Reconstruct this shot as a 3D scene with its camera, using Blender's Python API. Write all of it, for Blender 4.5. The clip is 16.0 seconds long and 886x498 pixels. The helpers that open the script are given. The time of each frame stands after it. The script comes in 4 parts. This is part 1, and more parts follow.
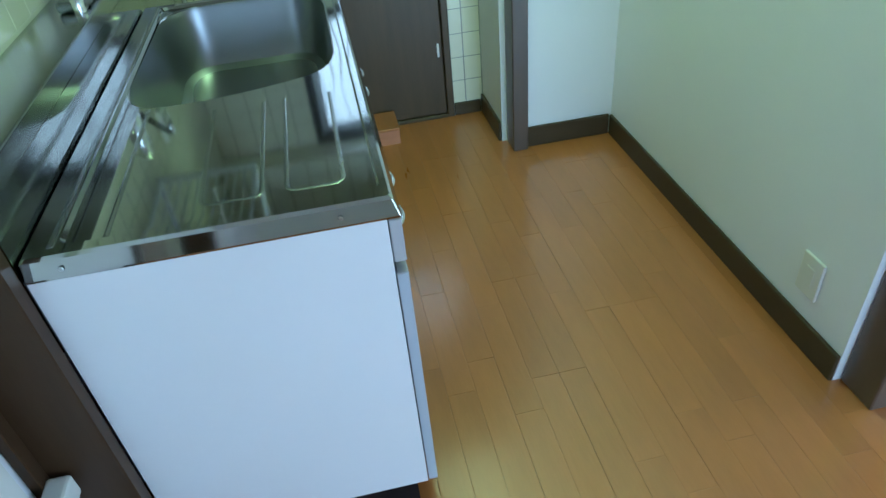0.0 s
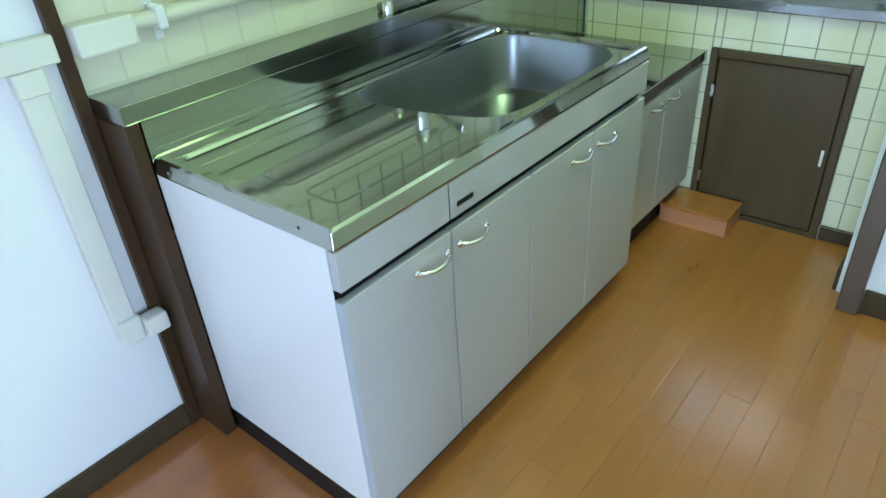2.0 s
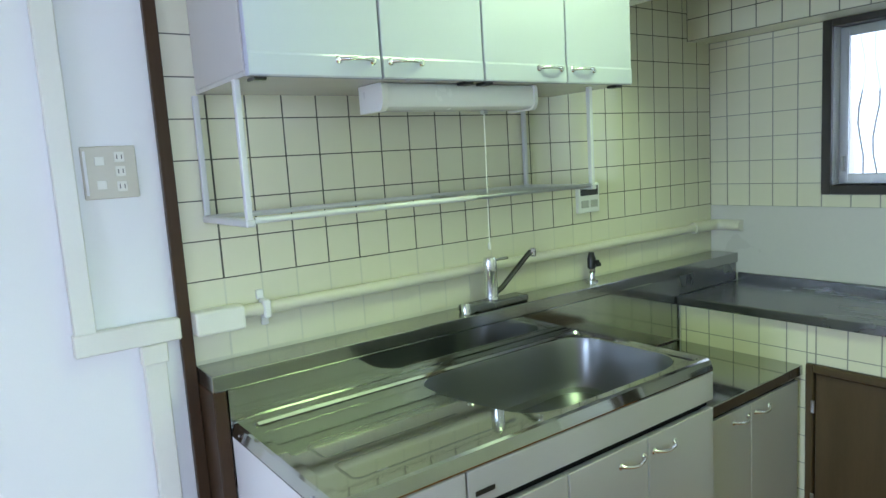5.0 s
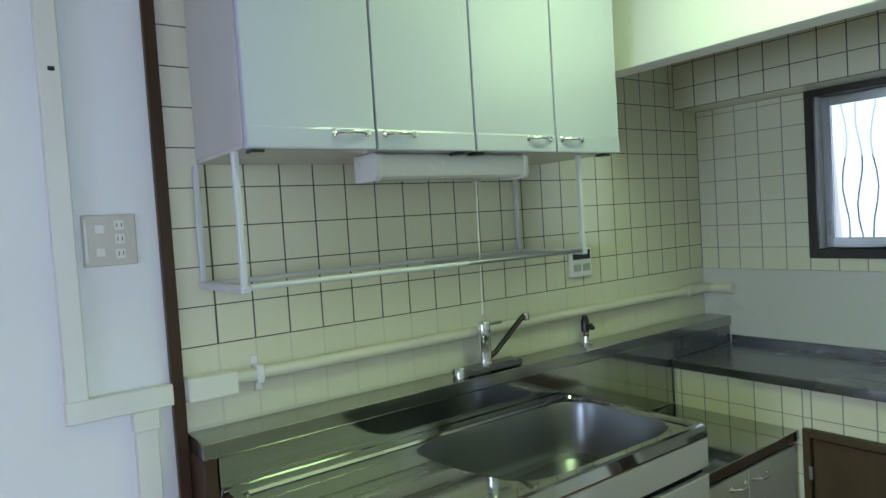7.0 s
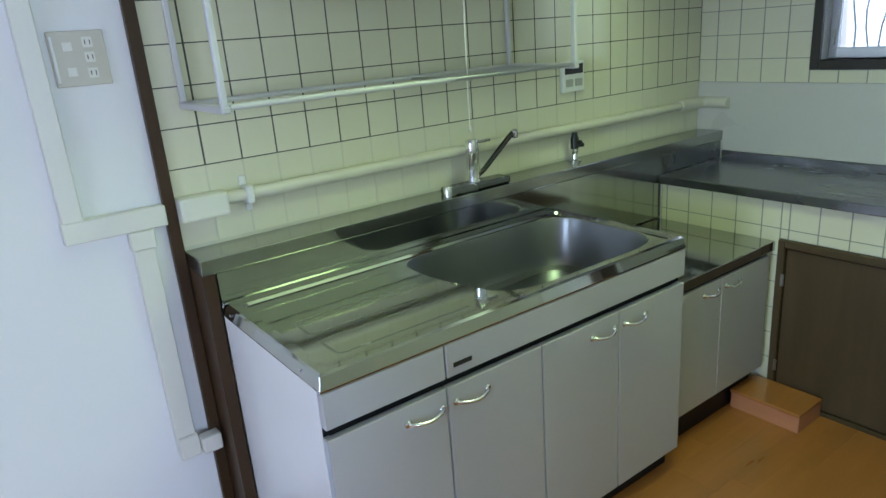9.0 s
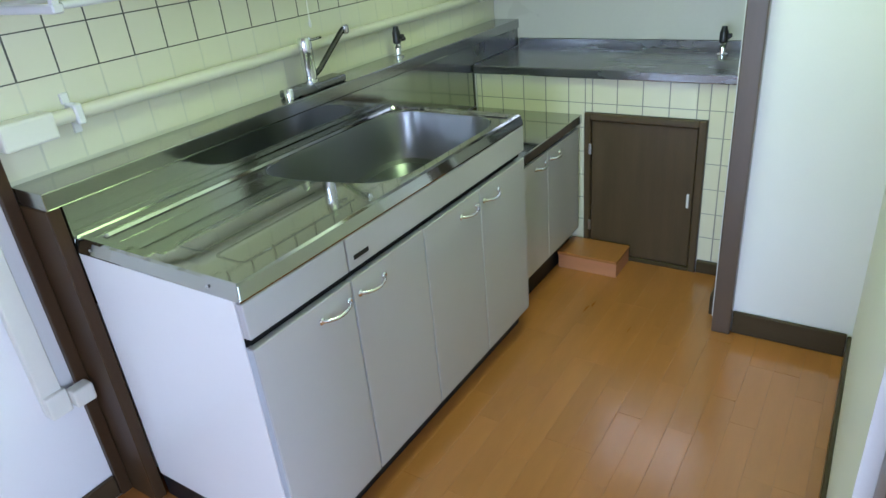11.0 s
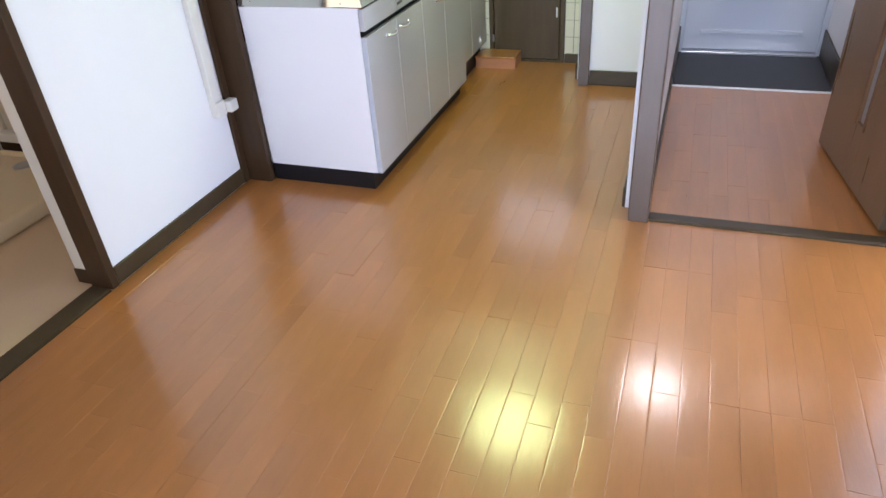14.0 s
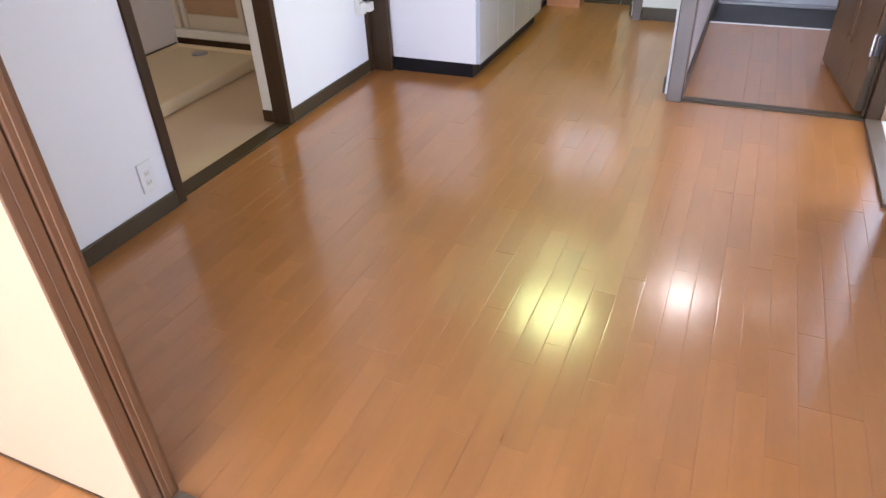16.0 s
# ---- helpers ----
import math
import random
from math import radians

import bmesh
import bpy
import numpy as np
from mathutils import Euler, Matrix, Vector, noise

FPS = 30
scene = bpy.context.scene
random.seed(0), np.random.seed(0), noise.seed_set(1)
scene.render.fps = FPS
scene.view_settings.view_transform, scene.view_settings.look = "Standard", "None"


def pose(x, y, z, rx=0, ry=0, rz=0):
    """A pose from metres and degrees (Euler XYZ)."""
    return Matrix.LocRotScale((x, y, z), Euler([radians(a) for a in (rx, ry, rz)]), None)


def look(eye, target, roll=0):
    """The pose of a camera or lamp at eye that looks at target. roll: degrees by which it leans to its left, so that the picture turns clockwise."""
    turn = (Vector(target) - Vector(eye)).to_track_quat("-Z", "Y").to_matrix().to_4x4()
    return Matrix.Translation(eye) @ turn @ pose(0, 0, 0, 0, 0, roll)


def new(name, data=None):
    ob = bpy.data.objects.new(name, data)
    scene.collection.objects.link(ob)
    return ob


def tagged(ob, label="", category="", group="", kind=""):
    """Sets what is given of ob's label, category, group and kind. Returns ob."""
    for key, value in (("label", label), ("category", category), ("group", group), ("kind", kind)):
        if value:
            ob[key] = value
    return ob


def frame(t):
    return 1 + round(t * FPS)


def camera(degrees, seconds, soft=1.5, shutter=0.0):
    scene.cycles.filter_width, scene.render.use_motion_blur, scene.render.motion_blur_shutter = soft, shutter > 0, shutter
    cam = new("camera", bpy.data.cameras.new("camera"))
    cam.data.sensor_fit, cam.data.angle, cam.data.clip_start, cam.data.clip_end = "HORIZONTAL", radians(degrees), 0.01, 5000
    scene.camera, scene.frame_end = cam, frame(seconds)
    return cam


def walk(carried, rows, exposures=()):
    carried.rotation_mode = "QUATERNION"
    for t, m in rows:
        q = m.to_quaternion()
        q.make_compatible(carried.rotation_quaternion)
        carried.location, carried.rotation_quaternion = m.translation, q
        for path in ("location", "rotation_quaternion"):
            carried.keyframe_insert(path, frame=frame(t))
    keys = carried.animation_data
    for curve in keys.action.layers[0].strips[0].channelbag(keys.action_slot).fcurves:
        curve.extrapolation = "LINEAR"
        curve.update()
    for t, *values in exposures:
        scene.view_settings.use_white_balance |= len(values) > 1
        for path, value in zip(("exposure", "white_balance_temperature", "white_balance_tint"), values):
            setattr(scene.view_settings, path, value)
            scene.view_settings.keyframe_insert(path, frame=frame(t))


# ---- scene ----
cam = camera(67.2, 16.0)
PATH = [
    (0, (-0.062, -0.838, 1.337), (0.165, 0.734, 0.121), -5.7),
    (0.5, (0.142, -0.678, 1.356), (-0.052, 0.964, 0.231), -6.2),
    (1, (0.39, -0.621, 1.362), (-0.31, 0.892, 0.256), -2.8),
    (1.5, (0.564, -0.594, 1.356), (-0.442, 0.79, 0.322), -4.2),
    (2, (0.751, -0.58, 1.346), (-0.366, 0.689, 0.276), -4.1),
    (2.5, (0.926, -0.48, 1.369), (-0.36, 0.646, 0.33), -1.3),
    (3, (1.028, -0.441, 1.386), (-0.363, 0.579, 0.372), -1.0),
    (3.5, (1.037, -0.442, 1.393), (-0.317, 0.662, 0.419), -1.4),
    (4, (1.035, -0.452, 1.397), (-0.423, 0.688, 0.638), -2.0),
    (4.5, (1.04, -0.462, 1.399), (-0.505, 0.702, 0.893), -2.7),
    (5, (1.048, -0.475, 1.401), (-0.561, 0.685, 1.14), -3.6),
    (5.2, (1.052, -0.482, 1.4), (-0.554, 0.704, 1.277), -3.3),
    (7.3, (1.079, -0.478, 1.421), (-0.532, 0.704, 1.336), -3.6),
    (7.5, (1.081, -0.479, 1.413), (-0.523, 0.706, 1.263), -4.1),
    (7.6, (1.091, -0.476, 1.414), (-0.517, 0.696, 1.215), -4.2),
    (8, (1.092, -0.468, 1.417), (-0.51, 0.676, 1.065), -4.3),
    (8.2, (1.091, -0.468, 1.415), (-0.492, 0.678, 0.988), -4.2),
    (10.3, (1.105, -0.448, 1.423), (-0.366, 0.669, 0.655), -2.9),
    (10.5, (1.071, -0.477, 1.425), (-0.297, 0.76, 0.652), -1.8),
    (11, (0.949, -0.678, 1.385), (-0.075, 0.791, 0.494), -5.6),
    (11.5, (0.932, -0.927, 1.37), (0.009, 0.594, 0.456), -5.1),
    (12, (0.925, -1.219, 1.359), (0.118, 0.309, 0.352), -5.9),
    (12.2, (0.928, -1.362, 1.361), (0.261, 0.253, 0.387), -4.9),
    (12.5, (0.966, -1.503, 1.333), (0.42, 0.133, 0.321), -4.4),
    (13, (1.021, -1.753, 1.307), (0.591, -0.153, 0.186), -7.3),
    (13.5, (1.101, -2.023, 1.3), (0.819, -0.439, 0.113), -1.9),
    (14, (1.164, -2.314, 1.344), (0.547, -0.753, 0.258), -4.4),
    (14.5, (1.171, -2.596, 1.321), (0.5, -1.016, 0.295), -4.9),
    (15, (1.217, -2.855, 1.337), (0.652, -1.222, 0.331), -2.1),
    (15.5, (1.296, -3.158, 1.325), (0.632, -1.55, 0.338), -2.4),
    (16, (1.319, -3.455, 1.315), (0.62, -1.947, 0.203), -2.7),
]
walk(cam, [(t, look(eye, target, roll)) for t, eye, target, roll in PATH], exposures=((0.0, -0.88, 4950, -6), (0.5, -0.72, 5150, -3), (1.0, -0.56, 5350, -1), (2.5, -0.50, 5500, 1), (3.5, -0.50, 5750, 7), (5.0, -0.72, 5800, 10), (5.2, -0.86, 5800, 10), (7.3, -1.28, 5850, 10), (7.6, -1.18, 5850, 10), (8.0, -1.10, 5850, 10), (10.5, -0.79, 5700, 14), (11.5, -0.50, 5700, 14), (12.5, -0.57, 6000, 16), (13.5, -0.46, 6250, 19), (14.5, -0.38, 6300, 21), (16.0, -0.40, 6450, 22)))

# world, sun and large lights
world = bpy.data.worlds.new("world")
scene.world = world
world.use_nodes = True
wn = world.node_tree
sky = wn.nodes.new("ShaderNodeTexSky")
sky.sky_type, sky.sun_disc = "NISHITA", False
sky.sun_elevation, sky.sun_rotation = radians(51), radians(-34)
wn.nodes["Background"].inputs["Strength"].default_value = 0.12
wn.links.new(sky.outputs["Color"], wn.nodes["Background"].inputs["Color"])


def area(name, m, w, h, watts, colour, shape="RECTANGLE"):
    d = bpy.data.lights.new(name, "AREA")
    d.shape, d.size, d.size_y, d.energy, d.color = shape, w, h, watts, colour
    ob = new(name, d)
    ob.matrix_world = m
    return ob


sun_data = bpy.data.lights.new("sun", "SUN")
sun_data.energy, sun_data.angle, sun_data.color = 2.5, radians(0.5), (1.0, 0.95, 0.86)
new("sun", sun_data).matrix_world = look((-4, 6, 9), (0, 0, 0))

DAY = (0.68, 0.81, 1.0)
area("window_light_south", look((1.28, -6.02, 1.35), (0.6, 0, 1.0)), 2.5, 1.7, 390, DAY)
area("window_light_east", look((4.35, 0.0, 1.3), (0, -1.1, 0.9)), 2.4, 1.7, 250, DAY)
area("window_light_kitchen", look((0.15, 2.44, 1.51), (0.15, 0, 1.2)), 0.62, 0.6, 2.5, DAY)
# added warm fill that brightens the washroom; no such source is in view
area("fill_light_washroom", look((-1.35, -2.33, 1.5), (-1.45, 0, 0.6)), 0.78, 0.98, 9, (1.0, 0.78, 0.50))
area("ceiling_lamp_kitchen", look((0.315, 0.95, 2.375), (0.315, 0.95, 0)), 0.60, 0.60, 26, (0.72, 1.0, 0.39), "DISK")
area("ceiling_lamp_hall", look((1.259, 1.59, 2.375), (1.259, 1.59, 0)), 0.36, 0.36, 14, (1.0, 0.98, 0.92), "DISK")


# materials
def material(name, colour, rough=0.5, metal=0.0, spread=0.06, scale=6.0, fine=120.0, bump=0.0, coat=0.0, stretch=(1, 1, 1), spec=0.5, fine_mix=0.35, rough_spread=0.08, stain=None, pieces=0.0, coat_rough=0.12):
    """A principled surface with a broad and a fine variation of its colour, gloss and relief."""
    m = bpy.data.materials.new(name)
    m.use_nodes = True
    t = m.node_tree
    n, ln = t.nodes, t.links
    b = n["Principled BSDF"]
    tc = n.new("ShaderNodeTexCoord")
    mp = n.new("ShaderNodeMapping")
    mp.inputs["Scale"].default_value = stretch
    ln.new(tc.outputs["Object"], mp.inputs["Vector"])
    big = n.new("ShaderNodeTexNoise")
    big.inputs["Scale"].default_value, big.inputs["Detail"].default_value = scale, 4
    small = n.new("ShaderNodeTexNoise")
    small.inputs["Scale"].default_value, small.inputs["Detail"].default_value = fine, 3
    ln.new(mp.outputs[0], big.inputs["Vector"])
    ln.new(mp.outputs[0], small.inputs["Vector"])
    mix = n.new("ShaderNodeMath")
    mix.operation = "MULTIPLY_ADD"
    ln.new(small.outputs["Fac"], mix.inputs[0])
    mix.inputs[1].default_value = fine_mix
    ln.new(big.outputs["Fac"], mix.inputs[2])
    val = mix.outputs[0]
    if pieces:
        oi, geo = n.new("ShaderNodeObjectInfo"), n.new("ShaderNodeNewGeometry")
        add = n.new("ShaderNodeMath")
        add.operation = "ADD"
        ln.new(oi.outputs["Random"], add.inputs[0])
        ln.new(geo.outputs["Random Per Island"], add.inputs[1])
        fr = n.new("ShaderNodeMath")
        fr.operation = "FRACT"
        ln.new(add.outputs[0], fr.inputs[0])
        pm = n.new("ShaderNodeMath")
        pm.operation = "MULTIPLY_ADD"
        ln.new(fr.outputs[0], pm.inputs[0])
        pm.inputs[1].default_value = pieces
        ln.new(val, pm.inputs[2])
        val = pm.outputs[0]
    ramp = n.new("ShaderNodeMapRange")
    mid = 0.5 + 0.5 * fine_mix + 0.5 * pieces
    ramp.inputs["From Min"].default_value, ramp.inputs["From Max"].default_value = mid - 0.4 - pieces * 0.4, mid + 0.4 + pieces * 0.4
    ln.new(val, ramp.inputs["Value"])
    col = n.new("ShaderNodeMix")
    col.data_type = "RGBA"
    dark = stain or [c * (1 - spread) for c in colour]
    col.inputs["A"].default_value = (*dark, 1)
    col.inputs["B"].default_value = (*[min(1, c * (1 + spread)) for c in colour], 1)
    ln.new(ramp.outputs[0], col.inputs["Factor"])
    ln.new(col.outputs["Result"], b.inputs["Base Color"])
    rr = n.new("ShaderNodeMapRange")
    rr.inputs["To Min"].default_value, rr.inputs["To Max"].default_value = max(0.02, rough - rough_spread), rough + rough_spread
    ln.new(big.outputs["Fac"], rr.inputs["Value"])
    ln.new(rr.outputs[0], b.inputs["Roughness"])
    b.inputs["Metallic"].default_value = metal
    b.inputs["Specular IOR Level"].default_value = spec
    b.inputs["Coat Weight"].default_value = coat
    b.inputs["Coat Roughness"].default_value = coat_rough
    if bump:
        bp = n.new("ShaderNodeBump")
        bp.inputs["Strength"].default_value, bp.inputs["Distance"].default_value = bump, 0.002
        ln.new(mix.outputs[0], bp.inputs["Height"])
        ln.new(bp.outputs[0], b.inputs["Normal"])
        ln.new(bp.outputs[0], b.inputs["Coat Normal"])
    return m


def glowing(name, colour, strength):
    m = bpy.data.materials.new(name)
    m.use_nodes = True
    b = m.node_tree.nodes["Principled BSDF"]
    b.inputs["Base Color"].default_value = (0.8, 0.8, 0.8, 1)
    b.inputs["Emission Color"].default_value = (*colour, 1)
    b.inputs["Emission Strength"].default_value = strength
    return m


STEEL = material("stainless_steel", (0.46, 0.465, 0.45), 0.065, 1.0, 0.04, 3, 300, 0.0004, stretch=(1, 0.5, 1), rough_spread=0.006)
BEAD = material("dull_steel_bead", (0.36, 0.365, 0.355), 0.24, 1.0, 0.04, 6, 200, 0.004)
STEEL_SOFT = material("brushed_splash_steel", (0.42, 0.43, 0.42), 0.10, 1.0, 0.03, 4, 300, 0.001, stretch=(1, 0.4, 1), rough_spread=0.008)
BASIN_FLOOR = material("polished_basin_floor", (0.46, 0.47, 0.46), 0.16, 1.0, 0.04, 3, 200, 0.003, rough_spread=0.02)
STEEL_SATIN = material("satin_stainless_steel", (0.27, 0.275, 0.28), 0.26, 1.0, 0.08, 8, 300, 0.04, stretch=(0.3, 1, 1))
LEDGE = material("ledge_steel", (0.38, 0.385, 0.37), 0.17, 1.0, 0.06, 6, 300, 0.006, stretch=(1, 0.3, 1), rough_spread=0.03)
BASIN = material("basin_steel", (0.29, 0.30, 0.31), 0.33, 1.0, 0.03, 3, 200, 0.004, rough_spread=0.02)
CHROME = material("chrome", (0.80, 0.81, 0.82), 0.07, 1.0, 0.03, 10, 100)
HANDLE = material("bright_handle_metal", (0.82, 0.83, 0.86), 0.16, 1.0, 0.03, 10, 100)
# chrome spout; the dark surroundings it mirrors are put into its base colour
DARK_MIRROR_CHROME = material("chrome_dark_reflection", (0.10, 0.10, 0.10), 0.18, 1.0, 0.1, 10, 100)
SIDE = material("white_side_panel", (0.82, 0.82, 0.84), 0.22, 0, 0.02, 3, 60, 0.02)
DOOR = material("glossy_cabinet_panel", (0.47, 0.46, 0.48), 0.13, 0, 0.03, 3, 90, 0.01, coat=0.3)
UPPER_SIDE = material("upper_cabinet_side", (0.56, 0.54, 0.53), 0.25, 0, 0.02, 3, 60, 0.02)
UPPER = material("upper_cabinet_panel", (0.51, 0.53, 0.66), 0.16, 0, 0.02, 3, 90, 0.01, coat=0.3)
EDGE = material("grey_edge_strip", (0.45, 0.49, 0.55), 0.35, 0, 0.05)
BROWN = material("dark_brown_wood", (0.055, 0.031, 0.015), 0.36, 0, 0.22, 5, 60, 0.12, stretch=(6, 6, 0.6), spec=0.2)
HATCHWOOD = material("brown_hatch_wood", (0.078, 0.052, 0.026), 0.38, 0, 0.22, 5, 60, 0.10, stretch=(6, 6, 0.6), spec=0.35)
# lit copy of the dark brown wood, lightened for posts facing the daylight
POSTWOOD_DAYLIT = material("daylit_glossy_brown_post", (0.075, 0.048, 0.030), 0.40, 0, 0.22, 5, 60, 0.10, stretch=(6, 6, 0.6), spec=0.5, coat=0.8, coat_rough=0.38)
BROWN_FLAT = material("dark_brown_board", (0.060, 0.041, 0.021), 0.34, 0, 0.18, 4, 50, 0.08, stretch=(0.6, 6, 6), spec=0.3)
DOORWOOD = material("brown_door_leaf", (0.19, 0.110, 0.054), 0.30, 0, 0.22, 4, 40, 0.08, stretch=(5, 5, 0.5))
PAPER = material("white_wallpaper", (0.82, 0.82, 0.825), 0.80, 0, 0.03, 2.5, 260, 0.30)
CEIL = material("white_ceiling_paper", (0.80, 0.80, 0.78), 0.85, 0, 0.03, 3, 200, 0.25)
TILE = material("glazed_ivory_tile", (0.71, 0.69, 0.54), 0.12, 0, 0.04, 2, 40, 0.04, coat=0.15, pieces=0.35)
GROUT = material("dark_grout", (0.085, 0.085, 0.07), 0.85, 0, 0.3, 9, 120, 0.3)
GROUT_MID = material("grey_grout", (0.27, 0.27, 0.24), 0.8, 0, 0.25, 9, 120, 0.2)
GROUT_PALE = material("pale_sealed_grout", (0.58, 0.57, 0.46), 0.5, 0, 0.12, 6, 80, 0.15)
PANEL = material("white_splash_board", (0.60, 0.58, 0.56), 0.3, 0, 0.06, 2, 60, 0.02)
BLACK = material("black_kick_board", (0.009, 0.009, 0.011), 0.4, 0, 0.2, spec=0.25)
# near-black for recesses: the shade in gaps and grooves is put into colour
GAP_SHADE = material("gap_shade_black", (0.012, 0.012, 0.012), 0.8, spec=0.1)
PLANK = material("orange_maple_flooring", (0.392, 0.152, 0.038), 0.30, 0, 0.24, 3.2, 30, 0.55, coat=0.9, coat_rough=0.145, stretch=(5, 0.8, 5), fine_mix=0.22, pieces=0.24, rough_spread=0.06)
SEAM = material("floor_joint", (0.30, 0.13, 0.05), 0.4)
IVORY = material("ivory_plastic", (0.74, 0.73, 0.66), 0.35, 0, 0.04)
CREAMPL = material("cream_plastic", (0.74, 0.62, 0.40), 0.35, 0, 0.04)
PIPE = material("painted_pipe", (0.68, 0.655, 0.56), 0.38, 0, 0.05, 4, 60, 0.03)
WHITEPL = material("white_plastic", (0.78, 0.78, 0.77), 0.3, 0, 0.02)
GREYPL = material("grey_plastic", (0.42, 0.42, 0.40), 0.4, 0, 0.05)
BLACKPL = material("black_plastic", (0.015, 0.015, 0.016), 0.3)
ALU = material("anodised_aluminium", (0.55, 0.56, 0.58), 0.3, 1.0, 0.04)
CREAMALU = material("cream_coated_aluminium", (0.60, 0.54, 0.42), 0.35, 0, 0.04)
DARKFRAME = material("near_black_window_frame", (0.026, 0.021, 0.017), 0.4, 0, 0.15)
RACK = material("white_enamelled_metal", (0.60, 0.60, 0.62), 0.3, 0, 0.03)
VINYL = material("beige_vinyl_floor", (0.60, 0.46, 0.30), 0.42, 0, 0.08, 4, 150, 0.1)
BATHBEIGE = material("beige_bath_panel", (0.42, 0.27, 0.15), 0.35, 0, 0.1)
GENKAN = material("dark_grey_entrance_floor", (0.045, 0.047, 0.055), 0.6, 0, 0.2, 8, 220, 0.2)
STEELDOOR = material("painted_entrance_door", (0.62, 0.66, 0.72), 0.4, 0, 0.03)
CREAM = material("cream_sliding_panel", (0.50, 0.34, 0.20), 0.7, 0, 0.04, 3, 180, 0.15)
OAK = material("brown_sliding_frame", (0.150, 0.070, 0.031), 0.35, 0, 0.2, 4, 40, 0.1, stretch=(6, 6, 0.5))
SILL = material("worn_sill_wood", (0.115, 0.080, 0.050), 0.4, 0, 0.15, 5, 60, 0.1)
STEPWOOD = material("step_box_wood", (0.50, 0.22, 0.11), 0.35, 0, 0.15, 4, 40, 0.05, stretch=(1, 6, 6))
PALEFLOOR = material("pale_balcony_floor", (0.66, 0.66, 0.64), 0.6, 0, 0.08, 3, 80, 0.1)
DIFFUSER = glowing("lit_lamp_cover", (1.0, 1.0, 0.7), 3.0)
DIFFUSER_COOL = glowing("lit_hall_lamp_cover", (0.95, 0.97, 1.0), 3.0)
LAMPCOVER = material("unlit_lamp_cover", (0.78, 0.79, 0.78), 0.25, 0, 0.02)
PANE = bpy.data.materials.new("window_glass")
PANE.use_nodes = True
_p = PANE.node_tree.nodes["Principled BSDF"]
_p.inputs["Transmission Weight"].default_value, _p.inputs["Roughness"].default_value = 1.0, 0.05
BACKDROP = glowing("bright_overcast_daylight", (0.93, 0.97, 1.0), 1.4)


# mesh helpers
def box(bm, x0, x1, y0, y1, z0, z1, bevel=0.0, segments=1):
    r = bmesh.ops.create_cube(bm, size=1.0, matrix=Matrix.LocRotScale(((x0 + x1) / 2, (y0 + y1) / 2, (z0 + z1) / 2), None, (x1 - x0, y1 - y0, z1 - z0)))
    if bevel:
        edges = list({e for v in r["verts"] for e in v.link_edges})
        bmesh.ops.bevel(bm, geom=edges, offset=bevel, segments=segments, affect="EDGES", profile=0.5)
    return bm


def boxes(*many, bevel=0.0, segments=1):
    bm = bmesh.new()
    for b in many:
        box(bm, *b, bevel=bevel, segments=segments)
    return bm


def tube(bm, pts, r, sides=10, flat=1.0):
    """A round bar along a line of points."""
    pts = [Vector(p) for p in pts]
    rings, side = [], None
    for i, p in enumerate(pts):
        a = (pts[i] - pts[i - 1]).normalized() if i else (pts[1] - pts[0]).normalized()
        b = (pts[i + 1] - pts[i]).normalized() if i < len(pts) - 1 else a
        d = (a + b).normalized()
        side = d.orthogonal().normalized() if side is None else (side - d * side.dot(d)).normalized()
        up = d.cross(side)
        rings.append([bm.verts.new(p + (side * math.cos(q) + up * math.sin(q) * flat) * r) for q in [2 * math.pi * j / sides for j in range(sides)]])
    for s, e in zip(rings, rings[1:]):
        for j in range(sides):
            bm.faces.new((s[j], s[(j + 1) % sides], e[(j + 1) % sides], e[j]))
    bm.faces.new(list(reversed(rings[0])))
    bm.faces.new(rings[-1])
    return bm


def arc(a, b, c, n=6):
    """Points of a smooth bend from a to c about the corner b."""
    a, b, c = Vector(a), Vector(b), Vector(c)
    return [a * (1 - t) ** 2 + b * 2 * t * (1 - t) + c * t * t for t in [i / n for i in range(n + 1)]]


def lathe(bm, profile, at, sides=20, m=None):
    m = m or Matrix.Identity(4)
    rings = []
    for r, z in profile:
        rings.append([bm.verts.new(Vector(at) + m @ Vector((r * math.cos(q), r * math.sin(q), z))) for q in [2 * math.pi * j / sides for j in range(sides)]])
    for s, e in zip(rings, rings[1:]):
        for j in range(sides):
            bm.faces.new((s[j], s[(j + 1) % sides], e[(j + 1) % sides], e[j]))
    bm.faces.new(list(reversed(rings[0])))
    bm.faces.new(rings[-1])
    return bm


def prism(bm, outline, x0, x1, axis="x"):
    """A solid of a constant outline: (y, z) along x, or (x, z) along y, or (x, y) along z."""
    def at(u, v, w):
        return {"x": (w, u, v), "y": (u, w, v), "z": (u, v, w)}[axis]
    a = [bm.verts.new(at(u, v, x0)) for u, v in outline]
    b = [bm.verts.new(at(u, v, x1)) for u, v in outline]
    for i in range(len(a)):
        j = (i + 1) % len(a)
        bm.faces.new((a[i], a[j], b[j], b[i]))
    bm.faces.new(list(reversed(a)))
    bm.faces.new(b)
    return bm


def finish(bm, name, smooth=False):
    bmesh.ops.recalc_face_normals(bm, faces=bm.faces)
    me = bpy.data.meshes.new(name)
    bm.to_mesh(me)
    bm.free()
    if smooth:
        me.polygons.foreach_set("use_smooth", [True] * len(me.polygons))
        me.set_sharp_from_angle(angle=radians(40))
    return me


def solid(name, bm, mat, label="", category="", kind="", group="", smooth=False):
    me = finish(bm, name, smooth)
    me.materials.append(mat)
    return tagged(new(name, me), label, category, group, kind)


